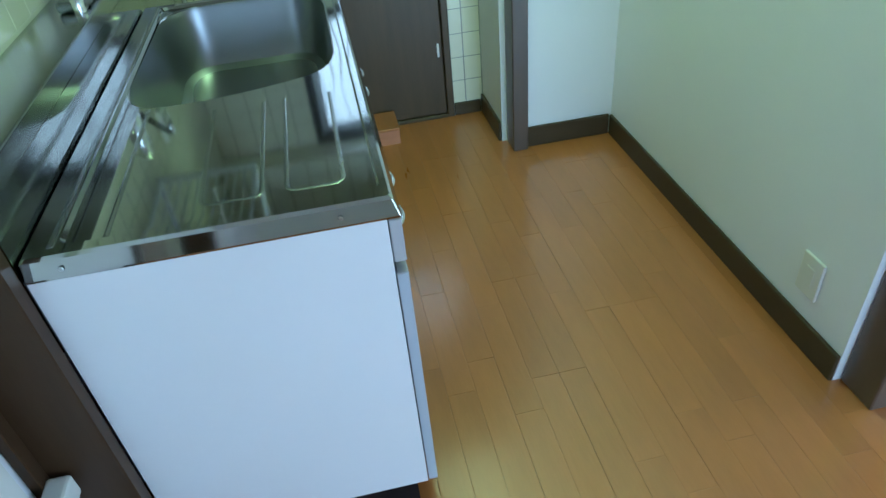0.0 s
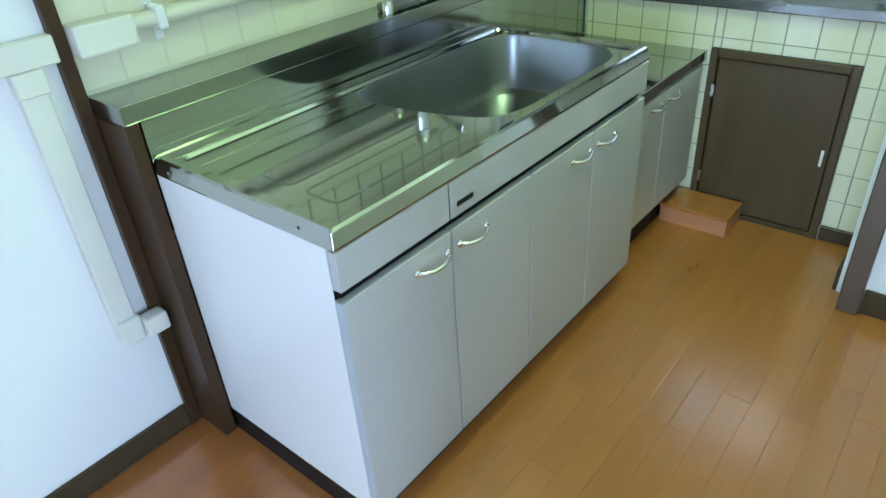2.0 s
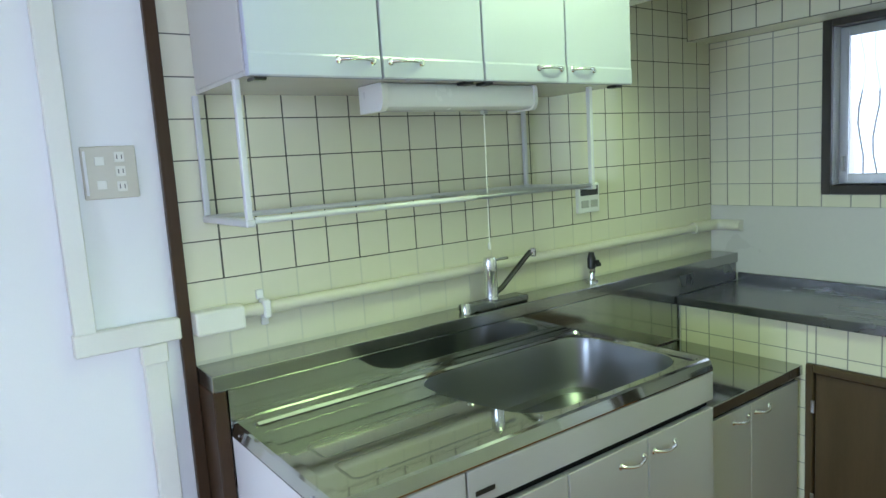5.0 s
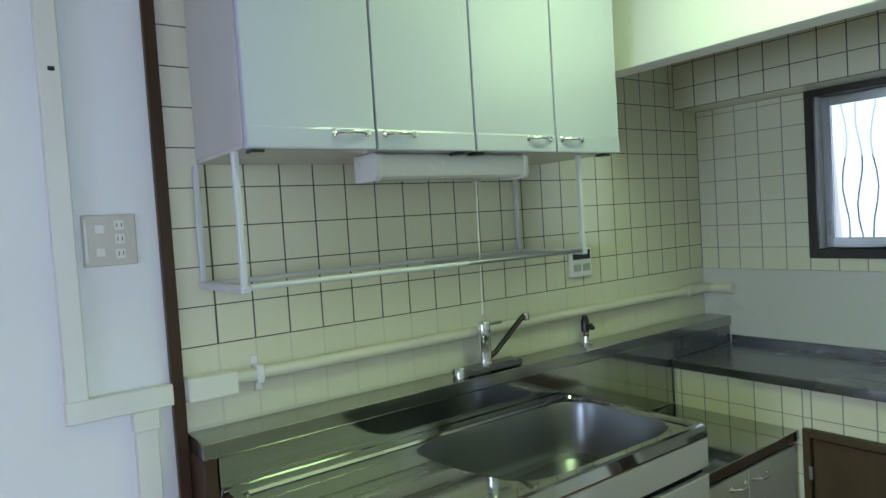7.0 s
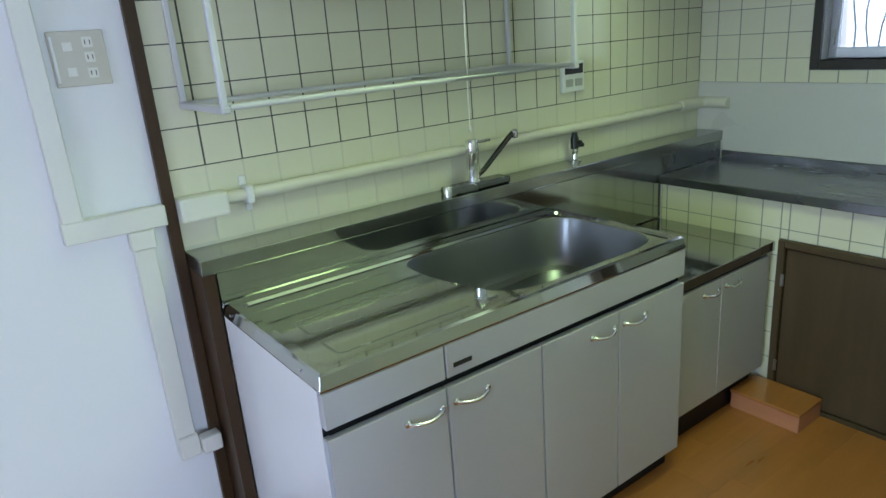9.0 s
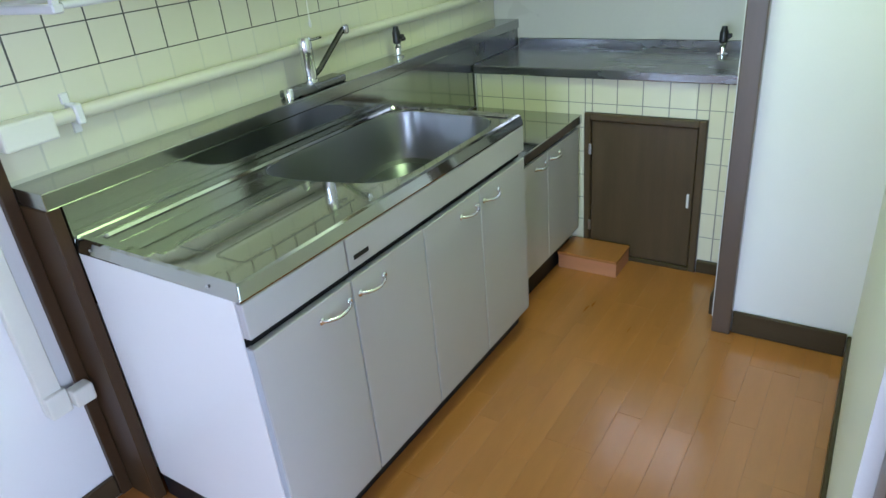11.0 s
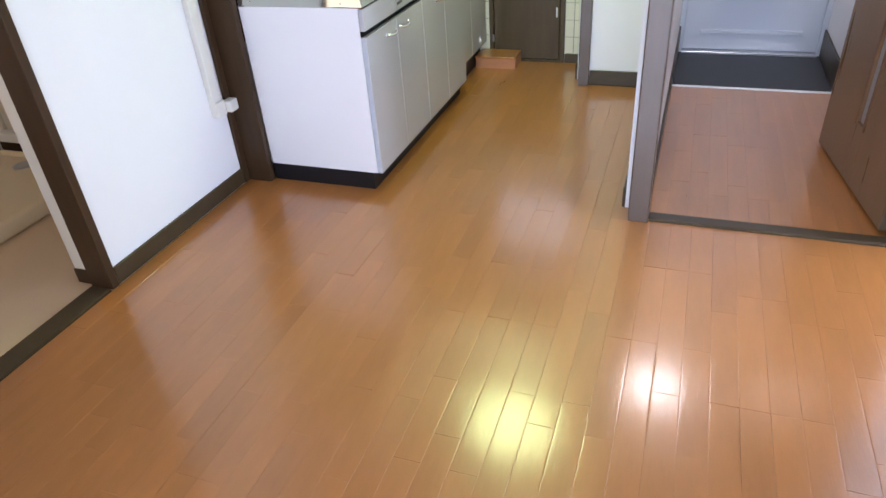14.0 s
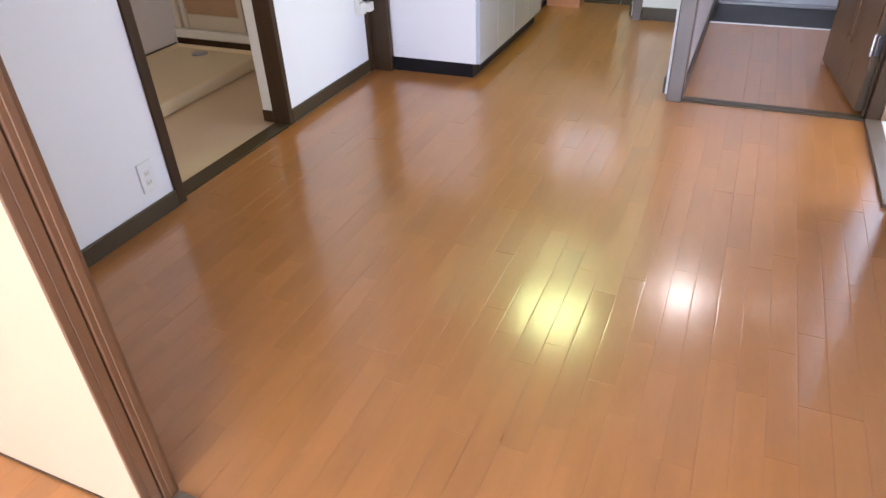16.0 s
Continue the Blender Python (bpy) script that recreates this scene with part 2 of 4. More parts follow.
def thing(name, base, label, category, group="", kind=""):
    ob = new(name)
    ob.location = base
    ob.empty_display_size = 0.1
    return tagged(ob, label, category, group, kind)


def place_of(ob):
    p = Vector(ob.location)
    while ob.parent:
        ob = ob.parent
        p += Vector(ob.location)
    return p


def part(name, bm, mat, parent, label="", smooth=False):
    """Links a bmesh, given in the world's metres, as one mesh under a thing or a part."""
    bmesh.ops.translate(bm, verts=bm.verts, vec=-place_of(parent))
    me = finish(bm, name, smooth)
    me.materials.append(mat)
    ob = new(name, me)
    ob.parent = parent
    return tagged(ob, label)


# the plan, in metres: x to the east, y to the north, z up; the sink unit's front corner stands at the origin
WX, CEILING, NOOK, HATCH, BACK, BEAM = -0.68, 2.45, 1.44, 1.84, 2.275, 1.90
POST_X, PART_X, PART_E, HALL_E = 0.59, 1.006, 1.09, 1.95
SOUTH = -2.83

# large structure
solid("wall_west", boxes(
    (WX - 0.12, WX, -0.878, BACK + 0.12, -0.02, CEILING), (WX - 0.12, WX, -1.742, -0.878, 1.98, CEILING), (WX - 0.12, -0.650, SOUTH - 0.1, -1.742, -0.02, CEILING)),
    PAPER, "white papered wall with the washroom doorway", "wall", "structure")
WIN = (-0.16, 0.48, 1.215, 1.81)
wall_back = solid("wall_north", boxes(
    (WX, WIN[0], BACK, BACK + 0.12, -0.02, CEILING), (WIN[1], PART_X, BACK, BACK + 0.12, -0.02, CEILING),
    (WIN[0], WIN[1], BACK, BACK + 0.12, -0.02, WIN[2]), (WIN[0], WIN[1], BACK, BACK + 0.12, WIN[3], CEILING)),
    PAPER, "kitchen end wall behind the steel counter", "wall", "structure")
wall_hatch = solid("wall_hatch", boxes((WX, -0.04, HATCH, HATCH + 0.1, -0.02, 0.766), (0.435, POST_X - 0.02, HATCH, HATCH + 0.1, -0.02, 0.766), (-0.04, 0.435, HATCH, HATCH + 0.1, 0.63, 0.766)),
    PAPER, "low wall under the counter, with a hatch", "wall", "structure")
solid("wall_nook_east", boxes((POST_X - 0.02, POST_X + 0.06, NOOK + 0.09, BACK, -0.02, CEILING)), PAPER, "short white side wall of the kitchen nook", "wall", "structure")
solid("wall_stub", boxes((POST_X + 0.06, PART_X, NOOK + 0.02, NOOK + 0.10, -0.02, CEILING)), PAPER, "white papered wall beside the nook post", "wall", "structure")
solid("wall_partition", boxes((PART_X, PART_E, 0.075, BACK + 0.12, -0.12, CEILING)), PAPER, "white papered partition between kitchen and hall", "wall", "structure")
solid("wall_partition_header", boxes((PART_E, HALL_E, -0.01, 0.07, 2.0, CEILING)), PAPER, "white wall over the hall doorway", "wall", "structure")
solid("wall_hall_east", boxes((HALL_E + 0.02, HALL_E + 0.14, 0.08, 2.62, -0.12, CEILING)), PAPER, "white papered hall wall", "wall", "structure")
solid("wall_east", boxes((HALL_E, HALL_E + 0.12, SOUTH - 0.1, -0.86, -0.02, CEILING), (HALL_E, HALL_E + 0.12, -0.86, 0.0, 1.95, CEILING)), PAPER, "white papered wall with a wide sliding opening", "wall", "structure")
solid("wall_south", boxes((WX, 0.19, SOUTH - 0.04, SOUTH, -0.02, CEILING), (0.19, HALL_E, SOUTH - 0.04, SOUTH, 2.0, CEILING)), PAPER, "white wall with the opening to the next room", "wall", "structure")
solid("beam", boxes((WX, POST_X, NOOK - 0.01, NOOK + 0.09, BEAM, CEILING), bevel=0.003), PAPER, "white drop wall across the kitchen nook", "wall", "structure")
solid("ceiling", boxes((-2.0, HALL_E + 0.14, -6.1, 2.62, CEILING, CEILING + 0.1)), CEIL, "white papered ceiling", "ceiling", "structure")
# the room behind the walk
solid("wall_south_room", boxes(
    (-1.3, 0.0, -6.14, -6.02, -0.02, CEILING), (2.56, 2.9, -6.14, -6.02, -0.02, CEILING), (0.0, 2.56, -6.14, -6.02, -0.02, 0.45), (0.0, 2.56, -6.14, -6.02, 2.25, CEILING),
    (-1.42, -1.3, -6.14, SOUTH - 0.04, -0.02, CEILING), (2.9, 3.02, -6.14, SOUTH, -0.02, CEILING), (HALL_E + 0.12, 2.9, SOUTH - 0.1, SOUTH, -0.02, CEILING), (-1.3, WX - 0.12, SOUTH - 0.1, SOUTH, -0.02, CEILING)),
    PAPER, "white papered walls of the next room", "wall", "structure")
solid("wall_east_room", boxes(
    (HALL_E + 0.14, 4.4, 1.30, 1.42, -0.02, CEILING), (HALL_E + 0.12, 4.4, -1.72, -1.6, -0.02, CEILING), (4.4, 4.5, -1.6, 1.3, -0.02, 0.35), (4.4, 4.5, -1.6, 1.3, 2.2, CEILING)),
    PAPER, "white walls of the bright side room", "wall", "structure")
solid("ceiling_east_room", boxes((HALL_E + 0.14, 4.5, -1.72, 1.42, CEILING, CEILING + 0.1)), CEIL, "white ceiling of the side room", "ceiling", "structure")
solid("floor_east_room", boxes((HALL_E + 0.10, 4.5, -1.72, 0.079, -0.06, -0.012), (HALL_E + 0.14, 4.5, 0.079, 1.42, -0.06, -0.012)), PALEFLOOR, "pale sunlit floor of the side room", "floor", "structure")
solid("floor_washroom", boxes((-2.2, WX - 0.01, -2.3, 0.02, -0.06, -0.004)), VINYL, "beige vinyl washroom floor", "floor", "structure")
solid("wall_washroom_west", boxes((-2.21, -2.09, -2.3, 0.02, -0.02, CEILING)), PAPER, "off-white washroom wall", "wall", "structure")
# unseen wall; its opening is added to hold the washroom fill lamp
solid("wall_washroom_south", boxes((-2.21, -1.75, -2.4, -2.3, -0.02, CEILING), (-0.95, WX - 0.12, -2.4, -2.3, -0.02, CEILING), (-1.75, -0.95, -2.4, -2.3, -0.02, 1.0), (-1.75, -0.95, -2.4, -2.3, 2.0, CEILING)), PAPER, "off-white washroom wall with an added opening for fill light", "wall", "structure")
solid("wall_washroom_north", boxes((-1.18, WX - 0.12, -0.10, 0.02, -0.02, CEILING), (-2.09, -1.18, -0.10, 0.02, 1.95, CEILING)), PAPER, "off-white wall over the bath door", "wall", "structure")
solid("floor_entrance", boxes((PART_E, HALL_E + 0.02, 1.52, 2.62, -0.16, -0.10)), GENKAN, "dark grey sunken entrance floor", "floor", "structure")
solid("wall_entrance", boxes((PART_E, HALL_E + 0.02, 2.52, 2.62, 1.95, CEILING)), PAPER, "white wall over the entrance door", "wall", "structure")
floor = solid("floor", boxes(
    (-1.3, 2.9, -6.14, SOUTH, -0.06, -0.013), (WX, HALL_E + 0.02, SOUTH, 0.0, -0.06, -0.013), (WX, PART_E, 0.0, BACK, -0.06, -0.013), (PART_E, HALL_E + 0.02, 0.0, 1.50, -0.06, -0.013)),
    SEAM, "orange brown wood strip flooring, glossy", "floor", "structure")

# trims, posts and doors of the building
def baseboard(name, *b):
    return solid(name, boxes(*b, bevel=0.003), BROWN_FLAT, "dark brown wooden baseboard", "baseboard", "structure")


baseboard("baseboard", (WX, WX + 0.012, -0.879, -0.066, 0, 0.07))
baseboard("baseboard", (-0.650, -0.634, SOUTH, -1.746, 0, 0.07))
baseboard("baseboard", (PART_X - 0.012, PART_X, 0.075, NOOK + 0.006, 0, 0.085))
baseboard("baseboard", (POST_X + 0.062, PART_X - 0.013, NOOK + 0.006, NOOK + 0.018, 0, 0.085))
baseboard("baseboard", (0.438, POST_X - 0.033, HATCH - 0.014, HATCH - 0.001, 0, 0.055))
baseboard("baseboard", (POST_X - 0.033, POST_X - 0.021, NOOK + 0.092, HATCH - 0.015, 0, 0.085))
baseboard("baseboard", (PART_E, PART_E + 0.012, 0.08, 2.5, -0.1, 0.07))
baseboard("baseboard", (HALL_E + 0.008, HALL_E + 0.02, 0.9, 2.5, -0.1, 0.07))
baseboard("baseboard", (HALL_E - 0.012, HALL_E, SOUTH, -0.93, 0, 0.07))
solid("trim", boxes((WX, WX + 0.02, -0.065, -0.035, 0, CEILING), bevel=0.002), BROWN, "dark brown upright strip between paper and tiles", "trim", "structure")
solid("trim", boxes((POST_X, POST_X + 0.06, NOOK - 0.012, NOOK + 0.088, 0, CEILING), bevel=0.004, segments=2), POSTWOOD_DAYLIT, "dark brown wooden post at the kitchen nook", "post", "structure")
solid("trim", boxes((PART_X + 0.020, PART_E + 0.012, -0.03, 0.073, 0, CEILING), bevel=0.005, segments=2), POSTWOOD_DAYLIT, "dark brown wooden end post of the partition", "post", "structure")

door_washroom = thing("door_1", (WX, -1.30, 0), "dark brown frame of the open washroom doorway", "doorway", kind="structure")
part("post", boxes((WX - 0.085, WX + 0.014, -0.914, -0.880, 0, 2.0), bevel=0.002), BROWN, door_washroom)
part("post", boxes((WX - 0.085, -0.636, -1.745, -1.702, 0, 2.0), bevel=0.002), BROWN, door_washroom)
part("head", boxes((WX - 0.085, WX + 0.012, -1.702, -0.914, 1.96, 2.0), bevel=0.002), BROWN, door_washroom)
part("jamb", boxes((WX - 0.15, WX - 0.086, -0.903, -0.880, 0.06, 1.96), bevel=0.002), IVORY, door_washroom, "cream inner door jamb")
part("jamb", boxes((WX - 0.15, WX - 0.086, -1.742, -1.702, 0.06, 1.96), bevel=0.002), IVORY, door_washroom, "cream inner door jamb")
part("jamb_foot", boxes((WX - 0.153, WX - 0.086, -0.907, -0.880, 0, 0.059), bevel=0.002), BROWN, door_washroom)
part("threshold", boxes((WX - 0.08, WX + 0.006, -1.701, -0.915, -0.01, 0.006), bevel=0.002), BROWN_FLAT, door_washroom)

door_hall = thing("door_2", (1.5, 0.03, 0), "dark brown frame and sill of the hall doorway", "doorway", kind="structure")
part("threshold", boxes((PART_E + 0.013, HALL_E - 0.03, -0.012, 0.045, -0.012, 0.010), bevel=0.003), BROWN_FLAT, door_hall)
part("post", boxes((HALL_E - 0.03, HALL_E + 0.03, -0.02, 0.075, 0, 2.0), bevel=0.004), BROWN, door_hall)
part("stop", boxes((HALL_E - 0.045, HALL_E - 0.031, 0.015, 0.03, 0.011, 1.97), bevel=0.002), BROWN, door_hall)
part("head", boxes((PART_E + 0.013, HALL_E - 0.03, -0.02, 0.072, 1.97, 2.0), bevel=0.003), BROWN, door_hall)

# the brown hall door, standing open into the hall
leaf_door = thing("hall_door", (HALL_E - 0.035, 0.085, 0.0), "brown wooden hall door with a narrow glazed slit, open", "door")
leaf_door.rotation_euler = (0, 0, radians(8.5))


def door_part(name, bm, mat, parent, label="", smooth=False):
    me = finish(bm, name, smooth)
    me.materials.append(mat)
    ob = new(name, me)
    ob.parent = parent
    return tagged(ob, label)


leaf = door_part("leaf", boxes((-0.036, 0.0, 0.0, 0.34, 0.014, 1.95), (-0.036, 0.0, 0.42, 0.76, 0.014, 1.95), (-0.036, 0.0, 0.34, 0.42, 0.014, 0.25), (-0.036, 0.0, 0.34, 0.42, 1.75, 1.95), bevel=0.0015), DOORWOOD, leaf_door)
door_part("slit_pane", boxes((-0.024, -0.012, 0.34, 0.42, 0.25, 1.75)), GREYPL, leaf_door, "frosted grey slit pane")
door_part("slit_frame", boxes((-0.042, -0.036, 0.33, 0.345, 0.24, 1.76), (-0.042, -0.036, 0.415, 0.43, 0.24, 1.76), bevel=0.001), OAK, leaf_door)
door_part("edge_strip", boxes((-0.034, -0.002, -0.0035, -0.0005, 0.014, 1.95)), SILL, leaf_door, "pale door edge")
for hz in (0.28, 1.05, 1.72):
    hb = boxes((-0.028, 0.012, -0.012, -0.004, hz, hz + 0.09), bevel=0.001)
    tube(hb, [(-0.042, -0.006, hz - 0.004), (-0.042, -0.006, hz + 0.094)], 0.007, 8)
    door_part("hinge", hb, ALU, leaf_door, "bare metal hinge")

# entrance: edge strip, steel door with its letter box
solid("trim", boxes((PART_E, HALL_E + 0.02, 1.498, 1.522, -0.12, 0.004), bevel=0.003), WHITEPL, "pale edge strip of the hall floor", "trim", "structure")
entry = thing("door_3", (1.52, 2.5, -0.1), "pale blue-white steel entrance door with a letter box", "door", kind="structure")
part("leaf", boxes((PART_E + 0.03, HALL_E - 0.01, 2.5, 2.545, -0.085, 1.94), bevel=0.004), STEELDOOR, entry)
part("frame", boxes((PART_E, PART_E + 0.03, 2.47, 2.56, -0.1, 1.95), (HALL_E - 0.01, HALL_E + 0.02, 2.47, 2.56, -0.1, 1.95), (PART_E + 0.03, HALL_E - 0.01, 2.47, 2.56, 1.94, 1.97), bevel=0.003), STEELDOOR, entry)
part("sill", boxes((PART_E + 0.03, HALL_E - 0.01, 2.44, 2.555, -0.1, -0.086), bevel=0.002), ALU, entry)
part("kick_ridge", boxes((PART_E + 0.13, HALL_E - 0.11, 2.486, 2.5, 0.02, 0.05), bevel=0.006, segments=2), STEELDOOR, entry)
mail = part("letter_box", boxes((1.30, 1.645, 2.40, 2.498, 0.285, 0.66), bevel=0.012, segments=2), WHITEPL, entry, "white letter box with slots")
for i in range(5):
    part("slot", boxes((1.330 + i * 0.071, 1.344 + i * 0.071, 2.3985, 2.402, 0.315, 0.385)), GREYPL, mail, "dark slot")
part("flap", boxes((1.32, 1.625, 2.392, 2.3995, 0.43, 0.63), bevel=0.003), WHITEPL, mail)

# wide opening to the bright side room
gate = thing("window_2", (HALL_E, -0.43, 0), "sliding opening with worn wooden sill and aluminium tracks", "window", kind="structure")
part("sill", boxes((HALL_E - 0.032, HALL_E + 0.036, -0.86, -0.022, -0.012, 0.018), bevel=0.003), SILL, gate)
part("track_strip", boxes((HALL_E + 0.0365, HALL_E + 0.100, -0.86, -0.022, -0.010, 0.016), bevel=0.002), IVORY, gate, "pale worn track strip")
# low black strip for the shade in the outer groove
part("outer_groove_shade", boxes((HALL_E + 0.101, HALL_E + 0.118, -0.86, -0.022, -0.012, 0.006)), GAP_SHADE, gate)
part("post", boxes((HALL_E - 0.018, HALL_E + 0.118, -0.93, -0.862, 0, 1.95), bevel=0.003), BROWN, gate)
part("post", boxes((HALL_E + 0.032, HALL_E + 0.076, -0.02, 0.073, 0, 1.95), bevel=0.003), DOORWOOD, gate)
part("head", boxes((HALL_E - 0.018, HALL_E + 0.118, -0.86, -0.022, 1.91, 1.948), bevel=0.003), BROWN, gate)

# opening to the next room: post, sill and parked sliding panel
opening = thing("door_4", (0.9, SOUTH, 0), "brown grooved frame of the sliding opening", "doorway", kind="structure")
part("post", boxes((0.19, 0.312, SOUTH - 0.026, SOUTH + 0.016, 0, 2.0), bevel=0.004, segments=2), OAK, opening)
part("groove_strip", boxes((0.312, 0.316, SOUTH - 0.012, SOUTH + 0.004, 0.012, 1.98), bevel=0.001), OAK, opening)
part("threshold", boxes((0.318, HALL_E, SOUTH - 0.05, SOUTH + 0.010, -0.012, 0.008), bevel=0.002), SILL, opening)
part("track_strip", boxes((0.320, HALL_E, SOUTH - 0.034, SOUTH - 0.022, 0.0082, 0.0115), bevel=0.001), IVORY, opening, "pale worn track strip")
panel = thing("sliding_panel", (-0.2, SOUTH - 0.075, 0), "cream papered sliding panel in a brown frame, parked", "sliding door")
part("sheet", boxes((-0.64, 0.306, SOUTH - 0.074, SOUTH - 0.056, 0.013, 1.95)), CREAM, panel)
part("stile", boxes((0.282, 0.312, SOUTH - 0.0555, SOUTH - 0.030, 0.004, 1.96), bevel=0.002), OAK, panel)
part("edge_strip", boxes((0.3065, 0.312, SOUTH - 0.0735, SOUTH - 0.056, 0.004, 1.95), bevel=0.001), OAK, panel)
part("stile", boxes((-0.675, -0.641, SOUTH - 0.076, SOUTH - 0.046, 0.004, 1.96), bevel=0.002), OAK, panel)
part("top_rail", boxes((-0.64, 0.281, SOUTH - 0.0555, SOUTH - 0.042, 1.92, 1.955), bevel=0.002), OAK, panel)
part("bottom_rail", boxes((-0.64, 0.306, SOUTH - 0.076, SOUTH - 0.050, 0.002, 0.0125), bevel=0.002), BROWN, panel)

# washroom: washing machine pan, bath door
pan = thing("washing_machine_pan", (-1.72, -0.58, 0), "cream plastic washing machine drip pan on the floor", "drip pan")
rim = bmesh.new()
box(rim, -2.075, -1.37, -1.045, -0.125, -0.004, 0.074, bevel=0.018, segments=3)
top = max(rim.faces, key=lambda f: f.calc_center_median().z)
bmesh.ops.inset_individual(rim, faces=[top], thickness=0.025)
bmesh.ops.translate(rim, verts=list(top.verts), vec=(0, 0, -0.018))
part("tray", rim, CREAMPL, pan, smooth=True)
part("drain_grate", lathe(bmesh.new(), [(0.05, 0), (0.05, 0.006), (0.036, 0.009), (0.012, 0.009)], (-1.80, -0.24, 0.056), 20), ALU, pan, "round metal drain grate")
bath = thing("door_5", (-1.6, -0.06, 0), "aluminium framed bath door with a brown panel", "door", kind="structure")
part("sill_step", boxes((-2.089, -1.181, -0.115, 0.0, 0.102, 0.155), bevel=0.006), IVORY, bath, "cream raised sill")
# dark brown board stands in for the shade under the raised sill
part("sill_shade_board", boxes((-2.089, -1.181, -0.108, 0.0, -0.004, 0.101)), BROWN, bath)
part("frame", boxes((-2.089, -2.045, -0.09, -0.01, 0.156, 1.94), (-1.225, -1.181, -0.09, -0.01, 0.156, 1.94), (-2.045, -1.225, -0.09, -0.01, 1.90, 1.94), bevel=0.003), CREAMALU, bath)
part("stile", boxes((-2.025, -1.985, -0.085, -0.045, 0.157, 1.90), bevel=0.003), CREAMALU, bath)
part("rail", boxes((-1.985, -1.57, -0.08, -0.045, 0.157, 0.25), bevel=0.003), CREAMALU, bath)
part("stile", boxes((-1.57, -1.53, -0.085, -0.045, 0.157, 1.90), bevel=0.003), CREAMALU, bath)
part("pane", boxes((-1.985, -1.57, -0.068, -0.060, 0.25, 1.90)), BATHBEIGE, bath, "tan translucent panel")
part("pane", boxes((-1.53, -1.225, -0.068, -0.060, 0.157, 1.90)), BROWN, bath, "dark glazed panel")
baseboard("baseboard", (-2.09, -2.078, -2.3, -0.125, 0, 0.075))
OX = -0.650
outlet = thing("wall_outlet", (OX, -1.85, 0.19), "white double wall outlet low on the papered wall", "wall outlet", "wall outlets")
part("plate", boxes((OX, OX + 0.008, -1.885, -1.815, 0.122, 0.242), bevel=0.003, segments=2), WHITEPL, outlet)
for oz in (0.159, 0.195):
    part("socket", boxes((OX + 0.008, OX + 0.0105, -1.864, -1.836, oz - 0.012, oz + 0.012), bevel=0.001), IVORY, outlet)
    part("socket_hole", boxes((OX + 0.0104, OX + 0.0112, -1.857, -1.855, oz - 0.005, oz + 0.005), (OX + 0.0104, OX + 0.0112, -1.846, -1.844, oz - 0.005, oz + 0.005)), BLACKPL, outlet)
outlet2 = thing("wall_outlet", (PART_X, 0.24, 0.2), "cream wall outlet above the partition baseboard", "wall outlet", "wall outlets")
part("plate", boxes((PART_X - 0.008, PART_X, 0.20, 0.275, 0.15, 0.265), bevel=0.003, segments=2), IVORY, outlet2)
part("socket", boxes((PART_X - 0.0105, PART_X - 0.008, 0.222, 0.252, 0.18, 0.235), bevel=0.001), IVORY, outlet2)

# kitchen: sink unit
SINK_L, GAS_L0, GAS_L1, DEEP = 1.20, 1.205, 1.805, 0.545


def bow_handle(parent, x, y0, y1, z, drop=0.0):
    """A curved pull on two feet."""
    bm = bmesh.new()
    pts = [(x + 0.021 * math.sin(math.pi * k / 14) ** 0.55, y0 + 0.006 + (y1 - y0 - 0.012) * k / 14, z - drop * math.sin(math.pi * k / 14)) for k in range(15)]
    tube(bm, pts, 0.0046, 10)
    for yy in (y0 + 0.006, y1 - 0.006):
        lathe(bm, [(0.009, 0), (0.009, 0.003), (0.006, 0.006)], (x, yy, z), 10, Matrix.Rotation(radians(90), 4, "Y"))
    return part("handle", bm, HANDLE, parent, "chrome bow handle", smooth=True)


sink_unit = thing("sink_cabinet", (-0.27, 0.6, 0), "white sink base cabinet with four glossy grey doors", "kitchen cabinet")
part("side_panel", boxes((-DEEP, -0.022, 0.0, 0.016, 0.08, 0.765), bevel=0.001), SIDE, sink_unit, "white laminate side panel")
part("side_panel", boxes((-DEEP, -0.022, SINK_L - 0.016, SINK_L, 0.08, 0.765), bevel=0.001), SIDE, sink_unit)
part("carcass", boxes((-DEEP, -0.03, 0.017, SINK_L - 0.017, 0.085, 0.10), (-DEEP, -DEEP + 0.01, 0.017, SINK_L - 0.017, 0.10, 0.6), (-0.05, -0.03, 0.017, SINK_L - 0.017, 0.64, 0.68)), GAP_SHADE, sink_unit)
# black sheet behind the doors paints the shade in their joints
part("shade_backing", boxes((-0.029, -0.0215, 0.017, SINK_L - 0.017, 0.101, 0.639)), GAP_SHADE, sink_unit)
part("kick_board", boxes((-DEEP, -0.045, 0.004, SINK_L - 0.004, 0.0, 0.079)), BLACK, sink_unit, "black recessed kick board")
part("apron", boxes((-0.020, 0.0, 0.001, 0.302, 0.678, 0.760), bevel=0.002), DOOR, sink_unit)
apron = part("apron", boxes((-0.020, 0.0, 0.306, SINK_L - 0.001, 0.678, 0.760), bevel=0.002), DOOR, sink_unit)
part("name_plate", boxes((0.0, 0.0015, 0.325, 0.378, 0.700, 0.711)), BLACKPL, apron, "small dark maker's plate")
# black strip fills the recess under the apron as painted shade
part("finger_gap_shade", boxes((-0.03, -0.021, 0.002, SINK_L - 0.002, 0.655, 0.677)), GAP_SHADE, sink_unit)
